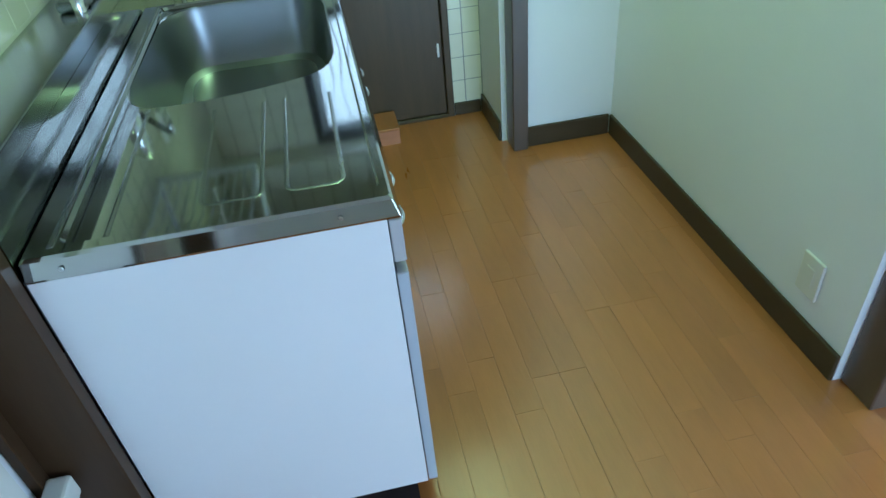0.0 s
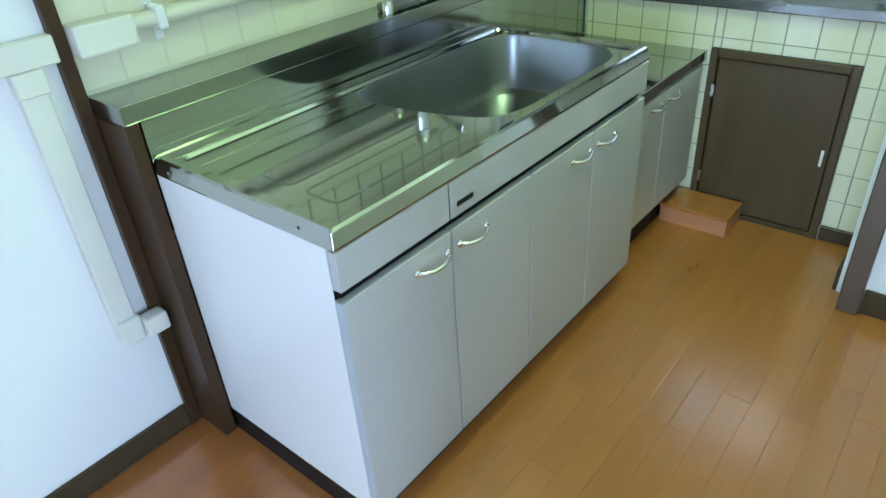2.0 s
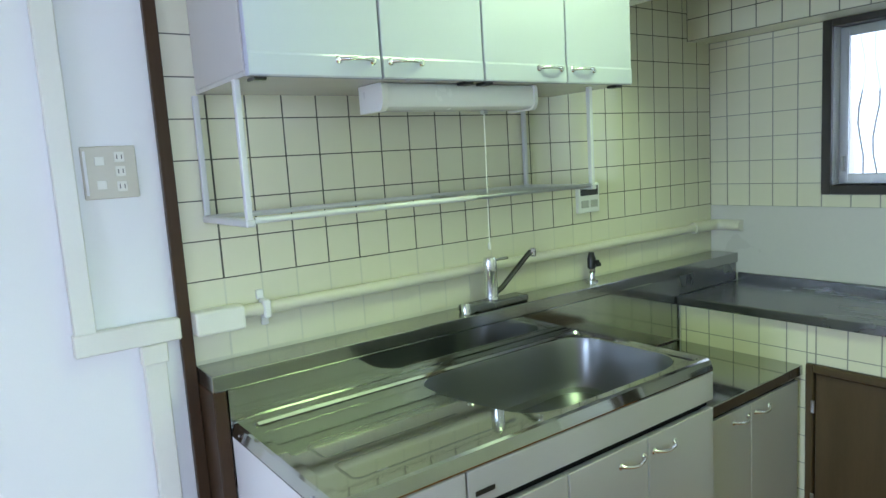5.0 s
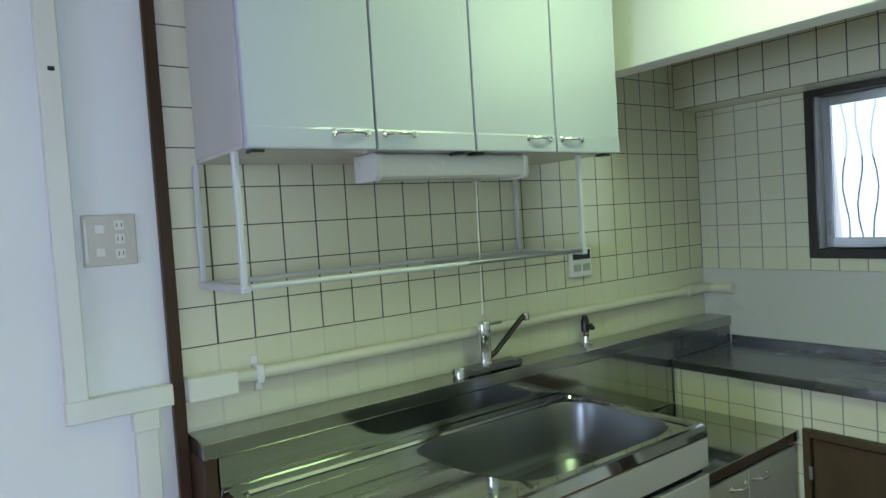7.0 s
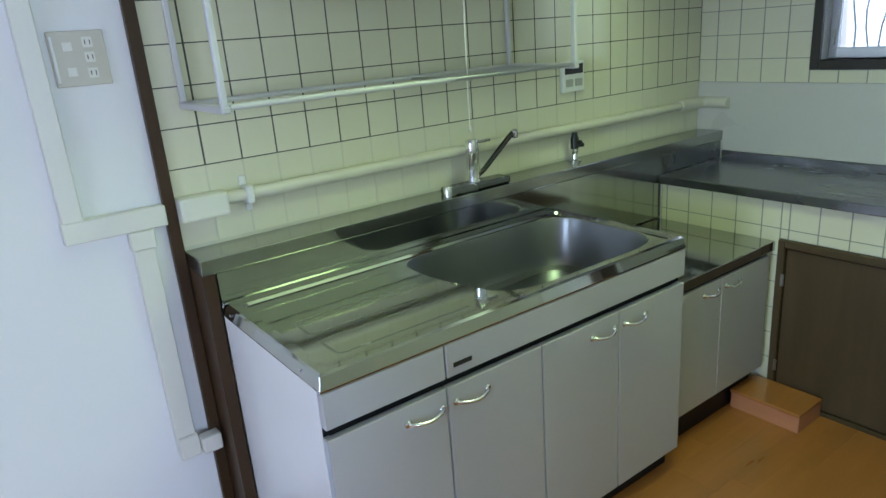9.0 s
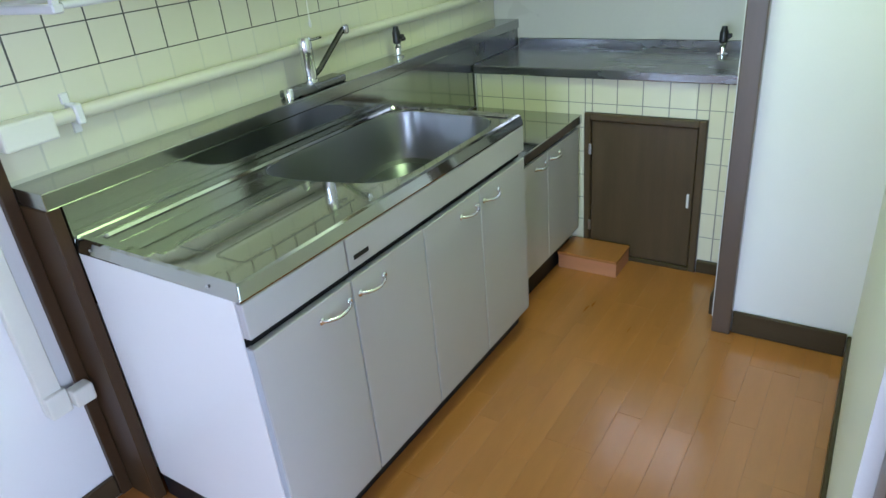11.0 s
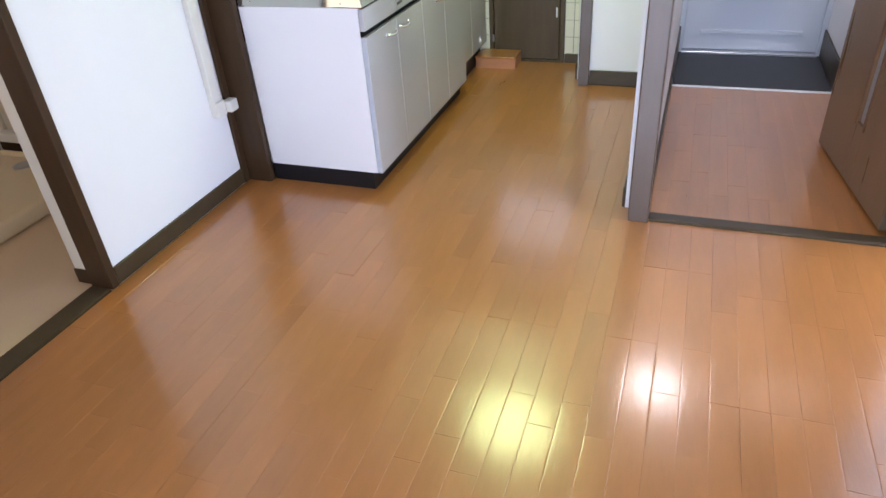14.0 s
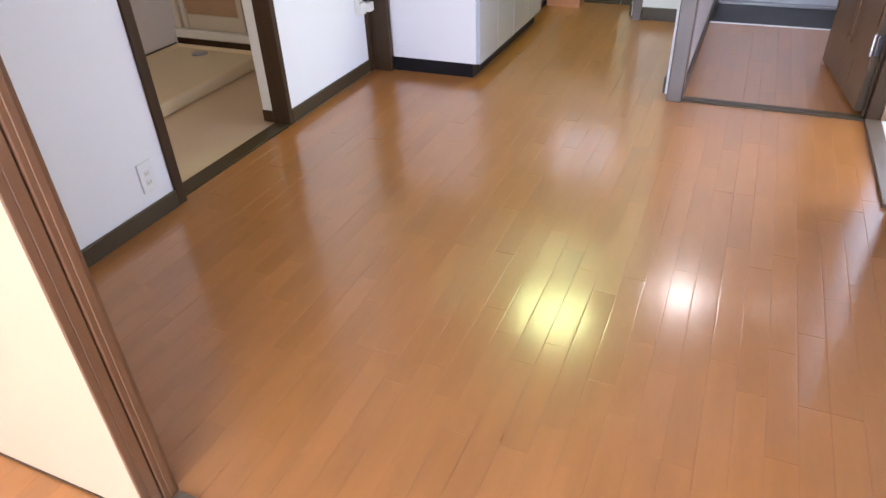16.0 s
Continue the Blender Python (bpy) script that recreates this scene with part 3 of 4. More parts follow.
for i, (y0, y1, h0, h1) in enumerate(((0.001, 0.301, 0.185, 0.292), (0.304, 0.601, 0.320, 0.425), (0.604, 0.899, 0.782, 0.885), (0.902, 1.199, 0.915, 1.018))):
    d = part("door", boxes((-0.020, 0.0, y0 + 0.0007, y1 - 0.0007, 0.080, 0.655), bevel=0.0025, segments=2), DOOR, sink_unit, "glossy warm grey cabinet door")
    part("edge_strip", boxes((-0.019, -0.002, y0 - 0.0008, y0 + 0.0002, 0.087, 0.653)), EDGE, d)
    bow_handle(d, 0.0, h0, h1, 0.612, drop=0.004)

# sink top: rim, recessed work surface, basin
def rounded(x0, x1, y0, y1, r, n):
    out = []
    for cx, cy, a0 in ((x1 - r, y1 - r, 0), (x0 + r, y1 - r, 90), (x0 + r, y0 + r, 180), (x1 - r, y0 + r, 270)):
        out += [(cx + r * math.cos(radians(a0 + 90 * k / n)), cy + r * math.sin(radians(a0 + 90 * k / n))) for k in range(n + 1)]
    return out


def loft(bm, loops):
    rings = [[bm.verts.new(p) for p in loop] for loop in loops]
    for a, b in zip(rings, rings[1:]):
        for j in range(len(a)):
            k = (j + 1) % len(a)
            bm.faces.new((a[j], a[k], b[k], b[j]))
    return rings


def smooth_loop(points, rounds=3):
    """A closed line with its corners cut round."""
    for _ in range(rounds):
        out = []
        for a, b in zip(points, points[1:] + points[:1]):
            out += [(a[0] * 0.75 + b[0] * 0.25, a[1] * 0.75 + b[1] * 0.25), (a[0] * 0.25 + b[0] * 0.75, a[1] * 0.25 + b[1] * 0.75)]
        points = out
    return points


# the basin: a wide bowl with a rounded pocket at its back corner
BASIN_LINE = smooth_loop([(-0.495, 0.80), (-0.497, 1.165), (-0.27, 1.172), (-0.046, 1.165), (-0.046, 0.82), (-0.050, 0.56), (-0.20, 0.512), (-0.33, 0.49), (-0.47, 0.495), (-0.502, 0.64)])
BCX, BCY = -0.275, 0.88


def basin_ring(inset, z):
    out = []
    for x, y in BASIN_LINE:
        dx, dy = x - BCX, y - BCY
        k = 1 - inset / math.hypot(dx, dy)
        out.append((BCX + dx * k, BCY + dy * k, z))
    return out


def low_bead(pts, width, height):
    """A gentle raised line on a sheet of steel."""
    bm = tube(bmesh.new(), pts, width, 12)
    z0 = pts[0][2]
    for v in bm.verts:
        v.co.z = z0 + (v.co.z - z0) * height / width
    return bm


steel_top = thing("kitchen_sink", (-0.27, 0.6, 0.765), "stainless steel sink top with drainboard and deep basin", "kitchen sink")
N = 6
bm = bmesh.new()


def ring(x0, x1, y0, y1, r, z):
    return [(x, y, z) for x, y in rounded(x0, x1, y0, y1, r, N)]


rings = loft(bm, [ring(-DEEP, 0.0, 0.0, SINK_L, 0.002, 0.764), ring(-DEEP, 0.001, -0.001, SINK_L, 0.002, 0.768), ring(-DEEP + 0.001, -0.007, 0.006, SINK_L - 0.001, 0.003, 0.795), ring(-DEEP + 0.005, -0.012, 0.011, SINK_L - 0.006, 0.006, 0.800),
          ring(-0.496, -0.0235, 0.0335, SINK_L - 0.0255, 0.02, 0.800), ring(-0.492, -0.027, 0.037, SINK_L - 0.029, 0.02, 0.793)])
edge = loft(bm, [basin_ring(0.0, 0.793), basin_ring(0.004, 0.7905)])
loops = [e for r in (rings[-1], edge[0]) for v in r for e in v.link_edges if e.other_vert(v) in r]
bmesh.ops.triangle_fill(bm, edges=list(set(loops)), use_beauty=True)
part("top_sheet", bm, STEEL, steel_top, "mirror-like steel work surface")
bm = bmesh.new()
rings = loft(bm, [basin_ring(0.004, 0.7905), basin_ring(0.009, 0.775), basin_ring(0.022, 0.66), basin_ring(0.036, 0.632), basin_ring(0.062, 0.622)])
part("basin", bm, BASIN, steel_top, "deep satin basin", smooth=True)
bm = bmesh.new()
rings = loft(bm, [basin_ring(0.062, 0.622), basin_ring(0.10, 0.617), basin_ring(0.14, 0.614), basin_ring(0.19, 0.612)])
bm.faces.new(rings[-1])
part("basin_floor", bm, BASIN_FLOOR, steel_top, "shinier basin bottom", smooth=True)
part("drain", lathe(bmesh.new(), [(0.088, 0), (0.092, 0.010), (0.088, 0.014), (0.075, 0.012), (0.03, 0.009), (0.012, 0.013)], (-0.352, 0.680, 0.616), 28), STEEL, steel_top, "round drain basket", smooth=True)
for xa, xb, ya, yb in ((-0.30, -0.205, 0.085, 0.44), (-0.165, -0.075, 0.085, 0.44)):
    pts = [(xa, yb, 0.7932), (xa, ya + 0.03, 0.7932)] + [tuple(p) for p in arc((xa, ya + 0.02, 0.7932), (xa, ya, 0.7932), (xa + 0.02, ya, 0.7932), 4)] + [tuple(p) for p in arc((xb - 0.02, ya, 0.7932), (xb, ya, 0.7932), (xb, ya + 0.02, 0.7932), 4)] + [(xb, ya + 0.03, 0.7932), (xb, yb, 0.7932)]
    part("drain_bead", low_bead([(p[0], p[1], 0.7929) for p in pts], 0.0040, 0.0005), BEAD, steel_top, smooth=True)
part("back_ridge", low_bead([(-0.432, 0.045, 0.7929), (-0.432, 0.49, 0.7929)], 0.0045, 0.0005), BEAD, steel_top, smooth=True)
part("back_bead", low_bead([(-0.505, 0.03, 0.7999), (-0.505, SINK_L - 0.02, 0.7999)], 0.0060, 0.0010), BEAD, steel_top, smooth=True)
part("end_screw", lathe(bmesh.new(), [(0.004, 0), (0.003, 0.002)], (-0.09, 0.0, 0.781), 10, Matrix.Rotation(radians(90), 4, "X")), ALU, steel_top)
part("end_screw", lathe(bmesh.new(), [(0.004, 0), (0.003, 0.002)], (-0.49, 0.0, 0.781), 10, Matrix.Rotation(radians(90), 4, "X")), ALU, steel_top)

# stove unit, set back from the sink unit's front
SF = -0.055
stove = thing("stove_cabinet", (-0.3, 1.5, 0), "low grey two-door stove base cabinet", "kitchen cabinet")
part("body", boxes((-DEEP, SF - 0.022, GAS_L0 + 0.002, GAS_L1, 0.12, 0.578)), SIDE, stove)
part("kick_board", boxes((-DEEP, SF - 0.045, GAS_L0 + 0.004, GAS_L1 - 0.004, 0.0, 0.119)), BLACK, stove)
part("top_sheet", boxes((-DEEP, SF + 0.002, GAS_L0, HATCH - 0.009, 0.583, 0.620), bevel=0.003, segments=2), STEEL, stove, "mirror-like steel top")
# shade under the steel top, added as a black strip
part("front_gap_shade", boxes((SF - 0.03, SF - 0.012, GAS_L0 + 0.002, GAS_L1, 0.56, 0.582)), GAP_SHADE, stove)
for y0, y1, h0, h1 in ((GAS_L0 + 0.002, 1.500, 1.39, 1.485), (1.503, GAS_L1, 1.518, 1.613)):
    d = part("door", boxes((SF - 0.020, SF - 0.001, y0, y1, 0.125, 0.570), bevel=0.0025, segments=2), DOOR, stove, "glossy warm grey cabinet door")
    bow_handle(d, SF - 0.001, h0, h1, 0.535, drop=0.004)

# raised ledge behind the units, counter on the hatch wall
ledge = thing("steel_ledge", (-0.615, 1.1, 0), "raised stainless steel ledge along the tiled wall", "ledge")
part("cap", boxes((WX + 0.004, -0.545, -0.034, BACK - 0.004, 0.880, 0.922), bevel=0.003, segments=2), LEDGE, ledge)
part("front_sheet", boxes((-0.560, -0.5475, 0.002, HATCH - 0.003, 0.625, 0.879)), STEEL_SOFT, ledge, "mirror-like steel splash sheet")
part("end_face", boxes((-0.562, -0.5475, HATCH - 0.002, BACK - 0.017, 0.8035, 0.879)), STEEL_SATIN, ledge)
part("end_board", boxes((WX + 0.001, -0.547, -0.0345, -0.002, 0.0, 0.879), bevel=0.002), BROWN, ledge, "dark brown end board")
counter = thing("steel_counter", (0.0, 2.07, 0.768), "dark stainless steel counter over the hatch wall", "counter")
part("sheet", boxes((-0.543, POST_X - 0.022, HATCH - 0.025, BACK - 0.016, 0.768, 0.803), bevel=0.004, segments=2), STEEL_SATIN, counter)
part("splash", boxes((-0.543, POST_X - 0.022, BACK - 0.015, BACK - 0.003, 0.768, 0.837), bevel=0.003), STEEL_SATIN, counter)

# hatch door
hatch = thing("hatch_door", (0.2, HATCH, 0), "small dark brown hatch door with a white pull", "hatch")
part("frame", boxes((-0.04, -0.014, HATCH - 0.02, HATCH + 0.06, 0, 0.63), (0.407, 0.435, HATCH - 0.02, HATCH + 0.06, 0, 0.63), (-0.014, 0.407, HATCH - 0.02, HATCH + 0.06, 0.602, 0.63), bevel=0.003), HATCHWOOD, hatch)
hl = part("leaf", boxes((-0.010, 0.403, HATCH - 0.010, HATCH + 0.02, 0.018, 0.598), bevel=0.003), HATCHWOOD, hatch)
part("pull", boxes((0.380, 0.390, HATCH - 0.014, HATCH - 0.0095, 0.275, 0.335), bevel=0.002), WHITEPL, hl, "white recessed pull")
for hz in (0.12, 0.46):
    part("hinge", boxes((-0.018, -0.006, HATCH - 0.026, HATCH - 0.0205, hz, hz + 0.045), bevel=0.001), ALU, hl)
part("sill", boxes((-0.014, 0.407, HATCH - 0.018, HATCH + 0.06, -0.01, 0.016), bevel=0.002), BROWN_FLAT, hatch)
step = thing("step_box", (0.04, 1.73, 0), "low wooden step box in front of the hatch", "step")
part("top_board", boxes((-0.09, 0.168, 1.655, HATCH - 0.022, 0.060, 0.074), bevel=0.002), PLANK, step)
part("riser", boxes((-0.086, 0.166, 1.658, 1.674, 0.0, 0.0595), (-0.086, -0.07, 1.674, HATCH - 0.025, 0, 0.0595), (0.150, 0.166, 1.674, HATCH - 0.025, 0, 0.0595)), STEPWOOD, step)

# upper cabinet
UP0, UP1, UZ, UF = 0.04, 1.272, 1.60, -0.312
upper = thing("upper_cabinet", (-0.5, 0.65, UZ), "white four-door upper cabinet on the tiled wall", "kitchen cabinet")
part("body", boxes((WX + 0.008, UF - 0.022, UP0, UP1, UZ + 0.012, 2.25), bevel=0.001), UPPER_SIDE, upper)
# black sheet added so the joints between doors read as shaded
part("door_gap_shade", boxes((UF - 0.0218, UF - 0.0205, UP0 + 0.004, UP1 - 0.004, UZ + 0.013, 2.248)), GAP_SHADE, upper)
part("bottom_board", boxes((WX + 0.008, UF - 0.024, UP0 + 0.001, UP1 - 0.001, UZ + 0.002, UZ + 0.0115)), UPPER_SIDE, upper)
ys = (UP0, 0.364, 0.673, 0.981, UP1)
for i in range(4):
    d = part("door", boxes((UF - 0.02, UF, ys[i] + 0.0028, ys[i + 1] - 0.0028, UZ, 2.25), bevel=0.0025, segments=2), UPPER, upper, "glossy greenish white door")
    h0, h1 = ((ys[i + 1] - 0.118, ys[i + 1] - 0.018) if i % 2 == 0 else (ys[i] + 0.018, ys[i] + 0.118))
    bow_handle(d, UF, h0, h1, UZ + 0.039, drop=-0.001)
    part("grip_lip", prism(bmesh.new(), [(UF, UZ + 0.050), (UF + 0.0020, UZ + 0.045), (UF + 0.0020, UZ + 0.003), (UF, UZ + 0.002)], ys[i] + 0.004, ys[i + 1] - 0.004, "y"), UPPER, d)
for yy in (0.06, 0.625, 0.69, 1.22):
    part("hinge_cover", boxes((UF - 0.06, UF - 0.021, yy, yy + 0.03, UZ - 0.006, UZ + 0.002), bevel=0.002), BLACKPL, upper)

# lamp under the upper cabinet, with its cord
lamp = thing("task_lamp", (-0.40, 0.66, 1.57), "unlit white strip lamp under the upper cabinet", "lamp")
part("housing", boxes((-0.482, -0.392, 0.412, 0.904, 1.580, 1.602), bevel=0.003), WHITEPL, lamp)
part("diffuser", prism(bmesh.new(), [(-0.478, 1.5795), (-0.391, 1.5795), (-0.391, 1.598), (-0.380, 1.598), (-0.374, 1.588), (-0.373, 1.556), (-0.380, 1.542), (-0.394, 1.536), (-0.466, 1.536), (-0.478, 1.546)], 0.412, 0.904, "y"), LAMPCOVER, lamp, "milky ribbed diffuser", smooth=True)
for y0, y1 in ((0.394, 0.4115), (0.9045, 0.918)):
    part("end_cap", prism(bmesh.new(), [(-0.484, 1.601), (-0.376, 1.601), (-0.370, 1.595), (-0.369, 1.552), (-0.376, 1.538), (-0.386, 1.532), (-0.484, 1.532)], y0, y1, "y"), WHITEPL, lamp)
part("switch_tab", boxes((-0.428, -0.412, 0.745, 0.765, 1.524, 1.5355), bevel=0.002), GREYPL, lamp)
cord = part("pull_cord", tube(bmesh.new(), [(-0.42, 0.755, 1.525), (-0.42, 0.752, 1.35), (-0.42, 0.75, 1.16)], 0.0019, 6), IVORY, lamp, "thin pull cord")
part("cord_bead", lathe(bmesh.new(), [(0.002, 0), (0.0045, 0.004), (0.0045, 0.016), (0.002, 0.022)], (-0.42, 0.75, 1.139), 10), IVORY, cord, smooth=True)

# draining rack hung under the cabinet
rack = thing("draining_rack", (-0.5, 0.57, 1.3), "white metal draining shelf hung under the upper cabinet", "rack")
for yy in (0.022, 1.12):
    part("front_leg", boxes((-0.372, -0.356, yy + 0.003, yy + 0.017, 1.30, 1.598), bevel=0.002), RACK, rack)
    part("back_leg", boxes((-0.668, -0.654, yy + 0.004, yy + 0.018, 1.30, 1.598), bevel=0.002), RACK, rack)
    part("end_bar", boxes((-0.668, -0.354, yy, yy + 0.022, 1.285, 1.302), bevel=0.003), RACK, rack)
part("front_rail", tube(bmesh.new(), [(-0.362, 0.044, 1.298), (-0.362, 0.66, 1.298)], 0.0075, 10), RACK, rack, smooth=True)
part("inner_rail", tube(bmesh.new(), [(-0.362, 0.60, 1.298), (-0.362, 1.12, 1.298)], 0.0062, 10), ALU, rack, "bare telescoping rail", smooth=True)
part("back_rail", tube(bmesh.new(), [(-0.655, 0.044, 1.296), (-0.655, 1.12, 1.296)], 0.007, 8), RACK, rack, smooth=True)
part("cross_bar", tube(bmesh.new(), [(-0.362, 0.72, 1.2925), (-0.655, 0.72, 1.2925)], 0.0045, 8), ALU, rack, smooth=True)
for i in range(9):
    xx = -0.392 - i * 0.0285
    part("shelf_rod", tube(bmesh.new(), [(xx, 0.72, 1.294), (xx, 1.122, 1.294)], 0.0032, 6), ALU, rack, smooth=True)

# tap, gas cocks, water heater panel
tap = thing("mixer_tap", (-0.60, 0.9, 0.922), "chrome single-lever mixer tap on the steel ledge", "tap")
part("base_block", boxes((-0.622, -0.560, 0.772, 1.025, 0.9225, 0.946), bevel=0.006, segments=2), STEEL_SATIN, tap, "dark satin base plate")
part("end_cap", lathe(bmesh.new(), [(0.014, 0), (0.014, 0.030), (0.011, 0.034), (0.001, 0.034)], (-0.572, 0.766, 0.9225), 16), CHROME, tap, smooth=True)
part("body", lathe(bmesh.new(), [(0.025, 0), (0.025, 0.010), (0.0215, 0.012), (0.0215, 0.088), (0.0225, 0.091), (0.0225, 0.130), (0.019, 0.138), (0.003, 0.140)], (-0.595, 0.893, 0.9465), 20), CHROME, tap, smooth=True)
part("lever", boxes((-0.601, -0.591, 0.918, 0.972, 1.068, 1.077), bevel=0.003), CHROME, tap)
# the spout's dark tone paints in what the chrome reflects
spout = part("spout", tube(bmesh.new(), [(-0.585, 0.905, 0.968), (-0.580, 0.925, 0.980), (-0.566, 0.975, 1.032), (-0.553, 1.020, 1.078), (-0.549, 1.034, 1.090)], 0.0088, 12), DARK_MIRROR_CHROME, tap, "straight chrome spout with dark reflections in its colour", smooth=True)
part("nozzle", lathe(bmesh.new(), [(0.010, 0), (0.0115, 0.004), (0.0115, 0.024), (0.008, 0.028)], (-0.547, 1.038, 1.072), 14), CHROME, spout, smooth=True)


def gas_cock(x, y, z, label):
    g = thing("gas_cock", (x, y, z), label, "gas cock", "gas cocks")
    part("foot", lathe(bmesh.new(), [(0.022, 0), (0.022, 0.006), (0.012, 0.010), (0.010, 0.03), (0.013, 0.034), (0.013, 0.048), (0.008, 0.05)], (x, y, z), 16), CHROME, g, smooth=True)
    part("valve_body", lathe(bmesh.new(), [(0.012, 0), (0.016, 0.004), (0.016, 0.04), (0.012, 0.05), (0.010, 0.062)], (x, y, z + 0.048), 14), BLACKPL, g, "black valve body", smooth=True)
    part("lever", boxes((x - 0.004, x + 0.03, y - 0.006, y + 0.012, z + 0.066, z + 0.082), bevel=0.003), BLACKPL, g)
    part("outlet", tube(bmesh.new(), [(x, y, z + 0.06), (x + 0.01, y + 0.035, z + 0.06)], 0.008, 10), BLACKPL, g, smooth=True)
    return g


gas_cock(-0.62, 1.405, 0.922, "black and chrome gas cock on the steel ledge")
gas_cock(0.40, 2.14, 0.803, "black and chrome gas cock on the counter")
remote = thing("heater_panel", (WX, 1.44, 1.22), "white water heater control panel with a dark display", "control panel")
part("case", boxes((WX + 0.008, WX + 0.026, 1.385, 1.500, 1.175, 1.285), bevel=0.004, segments=2), WHITEPL, remote)
part("display", boxes((WX + 0.026, WX + 0.0275, 1.395, 1.490, 1.240, 1.275)), BLACKPL, remote, "dark display")
for i in range(2):
    part("button", boxes((WX + 0.026, WX + 0.029, 1.398 + i * 0.05, 1.436 + i * 0.05, 1.195, 1.222), bevel=0.001), GREYPL, remote)

# pipe along the wall, cable ducts and switch plate on the papered wall
pipe = thing("wall_pipe", (WX, 1.0, 1.05), "cream painted pipe along the tiled wall", "pipe")
part("run", tube(bmesh.new(), [(-0.652, 0.06, 1.043), (-0.652, 2.20, 1.043)], 0.017, 14), PIPE, pipe, smooth=True)
part("sleeve", tube(bmesh.new(), [(-0.652, 2.10, 1.043), (-0.650, 2.22, 1.043)], 0.025, 14), PIPE, pipe, smooth=True)
part("elbow", tube(bmesh.new(), arc((-0.652, 2.22, 1.043), (-0.652, 2.275, 1.043), (-0.60, 2.272, 1.043), 5) + [Vector((-0.52, 2.262, 1.043))], 0.0245, 14), PIPE, pipe, smooth=True)
part("duct_sleeve", boxes((WX + 0.004, -0.625, -0.034, 0.092, 1.004, 1.066), bevel=0.006, segments=2), IVORY, pipe)
clamp = part("clamp", boxes((-0.675, -0.630, 0.145, 0.165, 1.018, 1.068), bevel=0.004), WHITEPL, pipe, "white saddle clamp")
part("lug", boxes((-0.676, -0.668, 0.140, 0.160, 1.066, 1.092), bevel=0.002), WHITEPL, clamp)
part("lug", boxes((-0.676, -0.668, 0.148, 0.168, 0.994, 1.019), bevel=0.002), WHITEPL, clamp)
duct = thing("cable_duct", (WX, -0.2, 1.0), "cream plastic cable ducting on the papered wall", "cable duct")
part("riser", boxes((WX, WX + 0.026, -0.296, -0.249, 1.006, CEILING), bevel=0.003), IVORY, duct)
part("cross_run", boxes((WX, WX + 0.030, -0.300, -0.064, 1.004, 1.058), bevel=0.003), IVORY, duct)
part("drop", boxes((WX, WX + 0.026, -0.157, -0.105, 0.355, 1.003), bevel=0.003), IVORY, duct)
part("joint_cover", boxes((WX, WX + 0.032, -0.161, -0.100, 0.955, 1.0035), bevel=0.003), IVORY, duct)
part("end_elbow", boxes((WX, WX + 0.040, -0.156, -0.100, 0.345, 0.412), bevel=0.006, segments=2), IVORY, duct)
part("side_outlet", boxes((WX + 0.0205, WX + 0.062, -0.0995, -0.046, 0.352, 0.402), bevel=0.006, segments=2), IVORY, duct)
part("screw_head", boxes((WX + 0.026, WX + 0.028, -0.276, -0.262, 1.812, 1.822), bevel=0.0008), BLACKPL, duct)
plate = thing("switch_plate", (WX, -0.175, 1.42), "beige combined switch and socket plate", "wall switch")
part("plate", boxes((WX, WX + 0.009, -0.234, -0.116, 1.362, 1.484), bevel=0.003, segments=2), material("beige_plate", (0.56, 0.53, 0.44), 0.35), plate)
for sz in (1.395, 1.45):
    part("rocker", boxes((WX + 0.009, WX + 0.012, -0.206, -0.186, sz - 0.010, sz + 0.010), bevel=0.001), IVORY, plate)
for sz in (1.39, 1.425, 1.458):
    part("socket", boxes((WX + 0.009, WX + 0.0112, -0.164, -0.142, sz - 0.012, sz + 0.012), bevel=0.001), IVORY, plate)
    part("socket_hole", boxes((WX + 0.0110, WX + 0.0118, -0.159, -0.157, sz - 0.005, sz + 0.005), (WX + 0.0110, WX + 0.0118, -0.149, -0.147, sz - 0.005, sz + 0.005)), BLACKPL, plate)
part("side_rail", boxes((WX + 0.009, WX + 0.013, -0.230, -0.224, 1.372, 1.474), bevel=0.001), WHITEPL, plate)

# kitchen window
window = thing("window_1", (0.145, BACK, 1.18), "small window in a dark frame with patterned bars outside", "window", kind="structure")
x0, x1, z0, z1 = WIN
part("window_frame", boxes((x0 - 0.035, x0, BACK - 0.018, BACK + 0.1, z0 - 0.035, z1 + 0.035), (x1, x1 + 0.035, BACK - 0.018, BACK + 0.1, z0 - 0.035, z1 + 0.035), (x0, x1, BACK - 0.018, BACK + 0.1, z1, z1 + 0.035), (x0, x1, BACK - 0.018, BACK + 0.1, z0 - 0.035, z0), bevel=0.003), DARKFRAME, window, "dark brown frame")
for a, b, yy in ((x0, 0.16, BACK + 0.05), (0.135, x1, BACK + 0.075)):
    s = part("sash", boxes((a + 0.001, a + 0.033, yy, yy + 0.022, z0 + 0.001, z1 - 0.001), (b - 0.033, b - 0.001, yy, yy + 0.022, z0 + 0.001, z1 - 0.001), (a + 0.033, b - 0.033, yy, yy + 0.022, z1 - 0.036, z1 - 0.001), (a + 0.033, b - 0.033, yy, yy + 0.022, z0 + 0.001, z0 + 0.04), bevel=0.002), ALU, window)
    g = part("pane", boxes((a + 0.033, b - 0.033, yy + 0.009, yy + 0.013, z0 + 0.04, z1 - 0.036)), PANE, s)
    g.visible_shadow = False
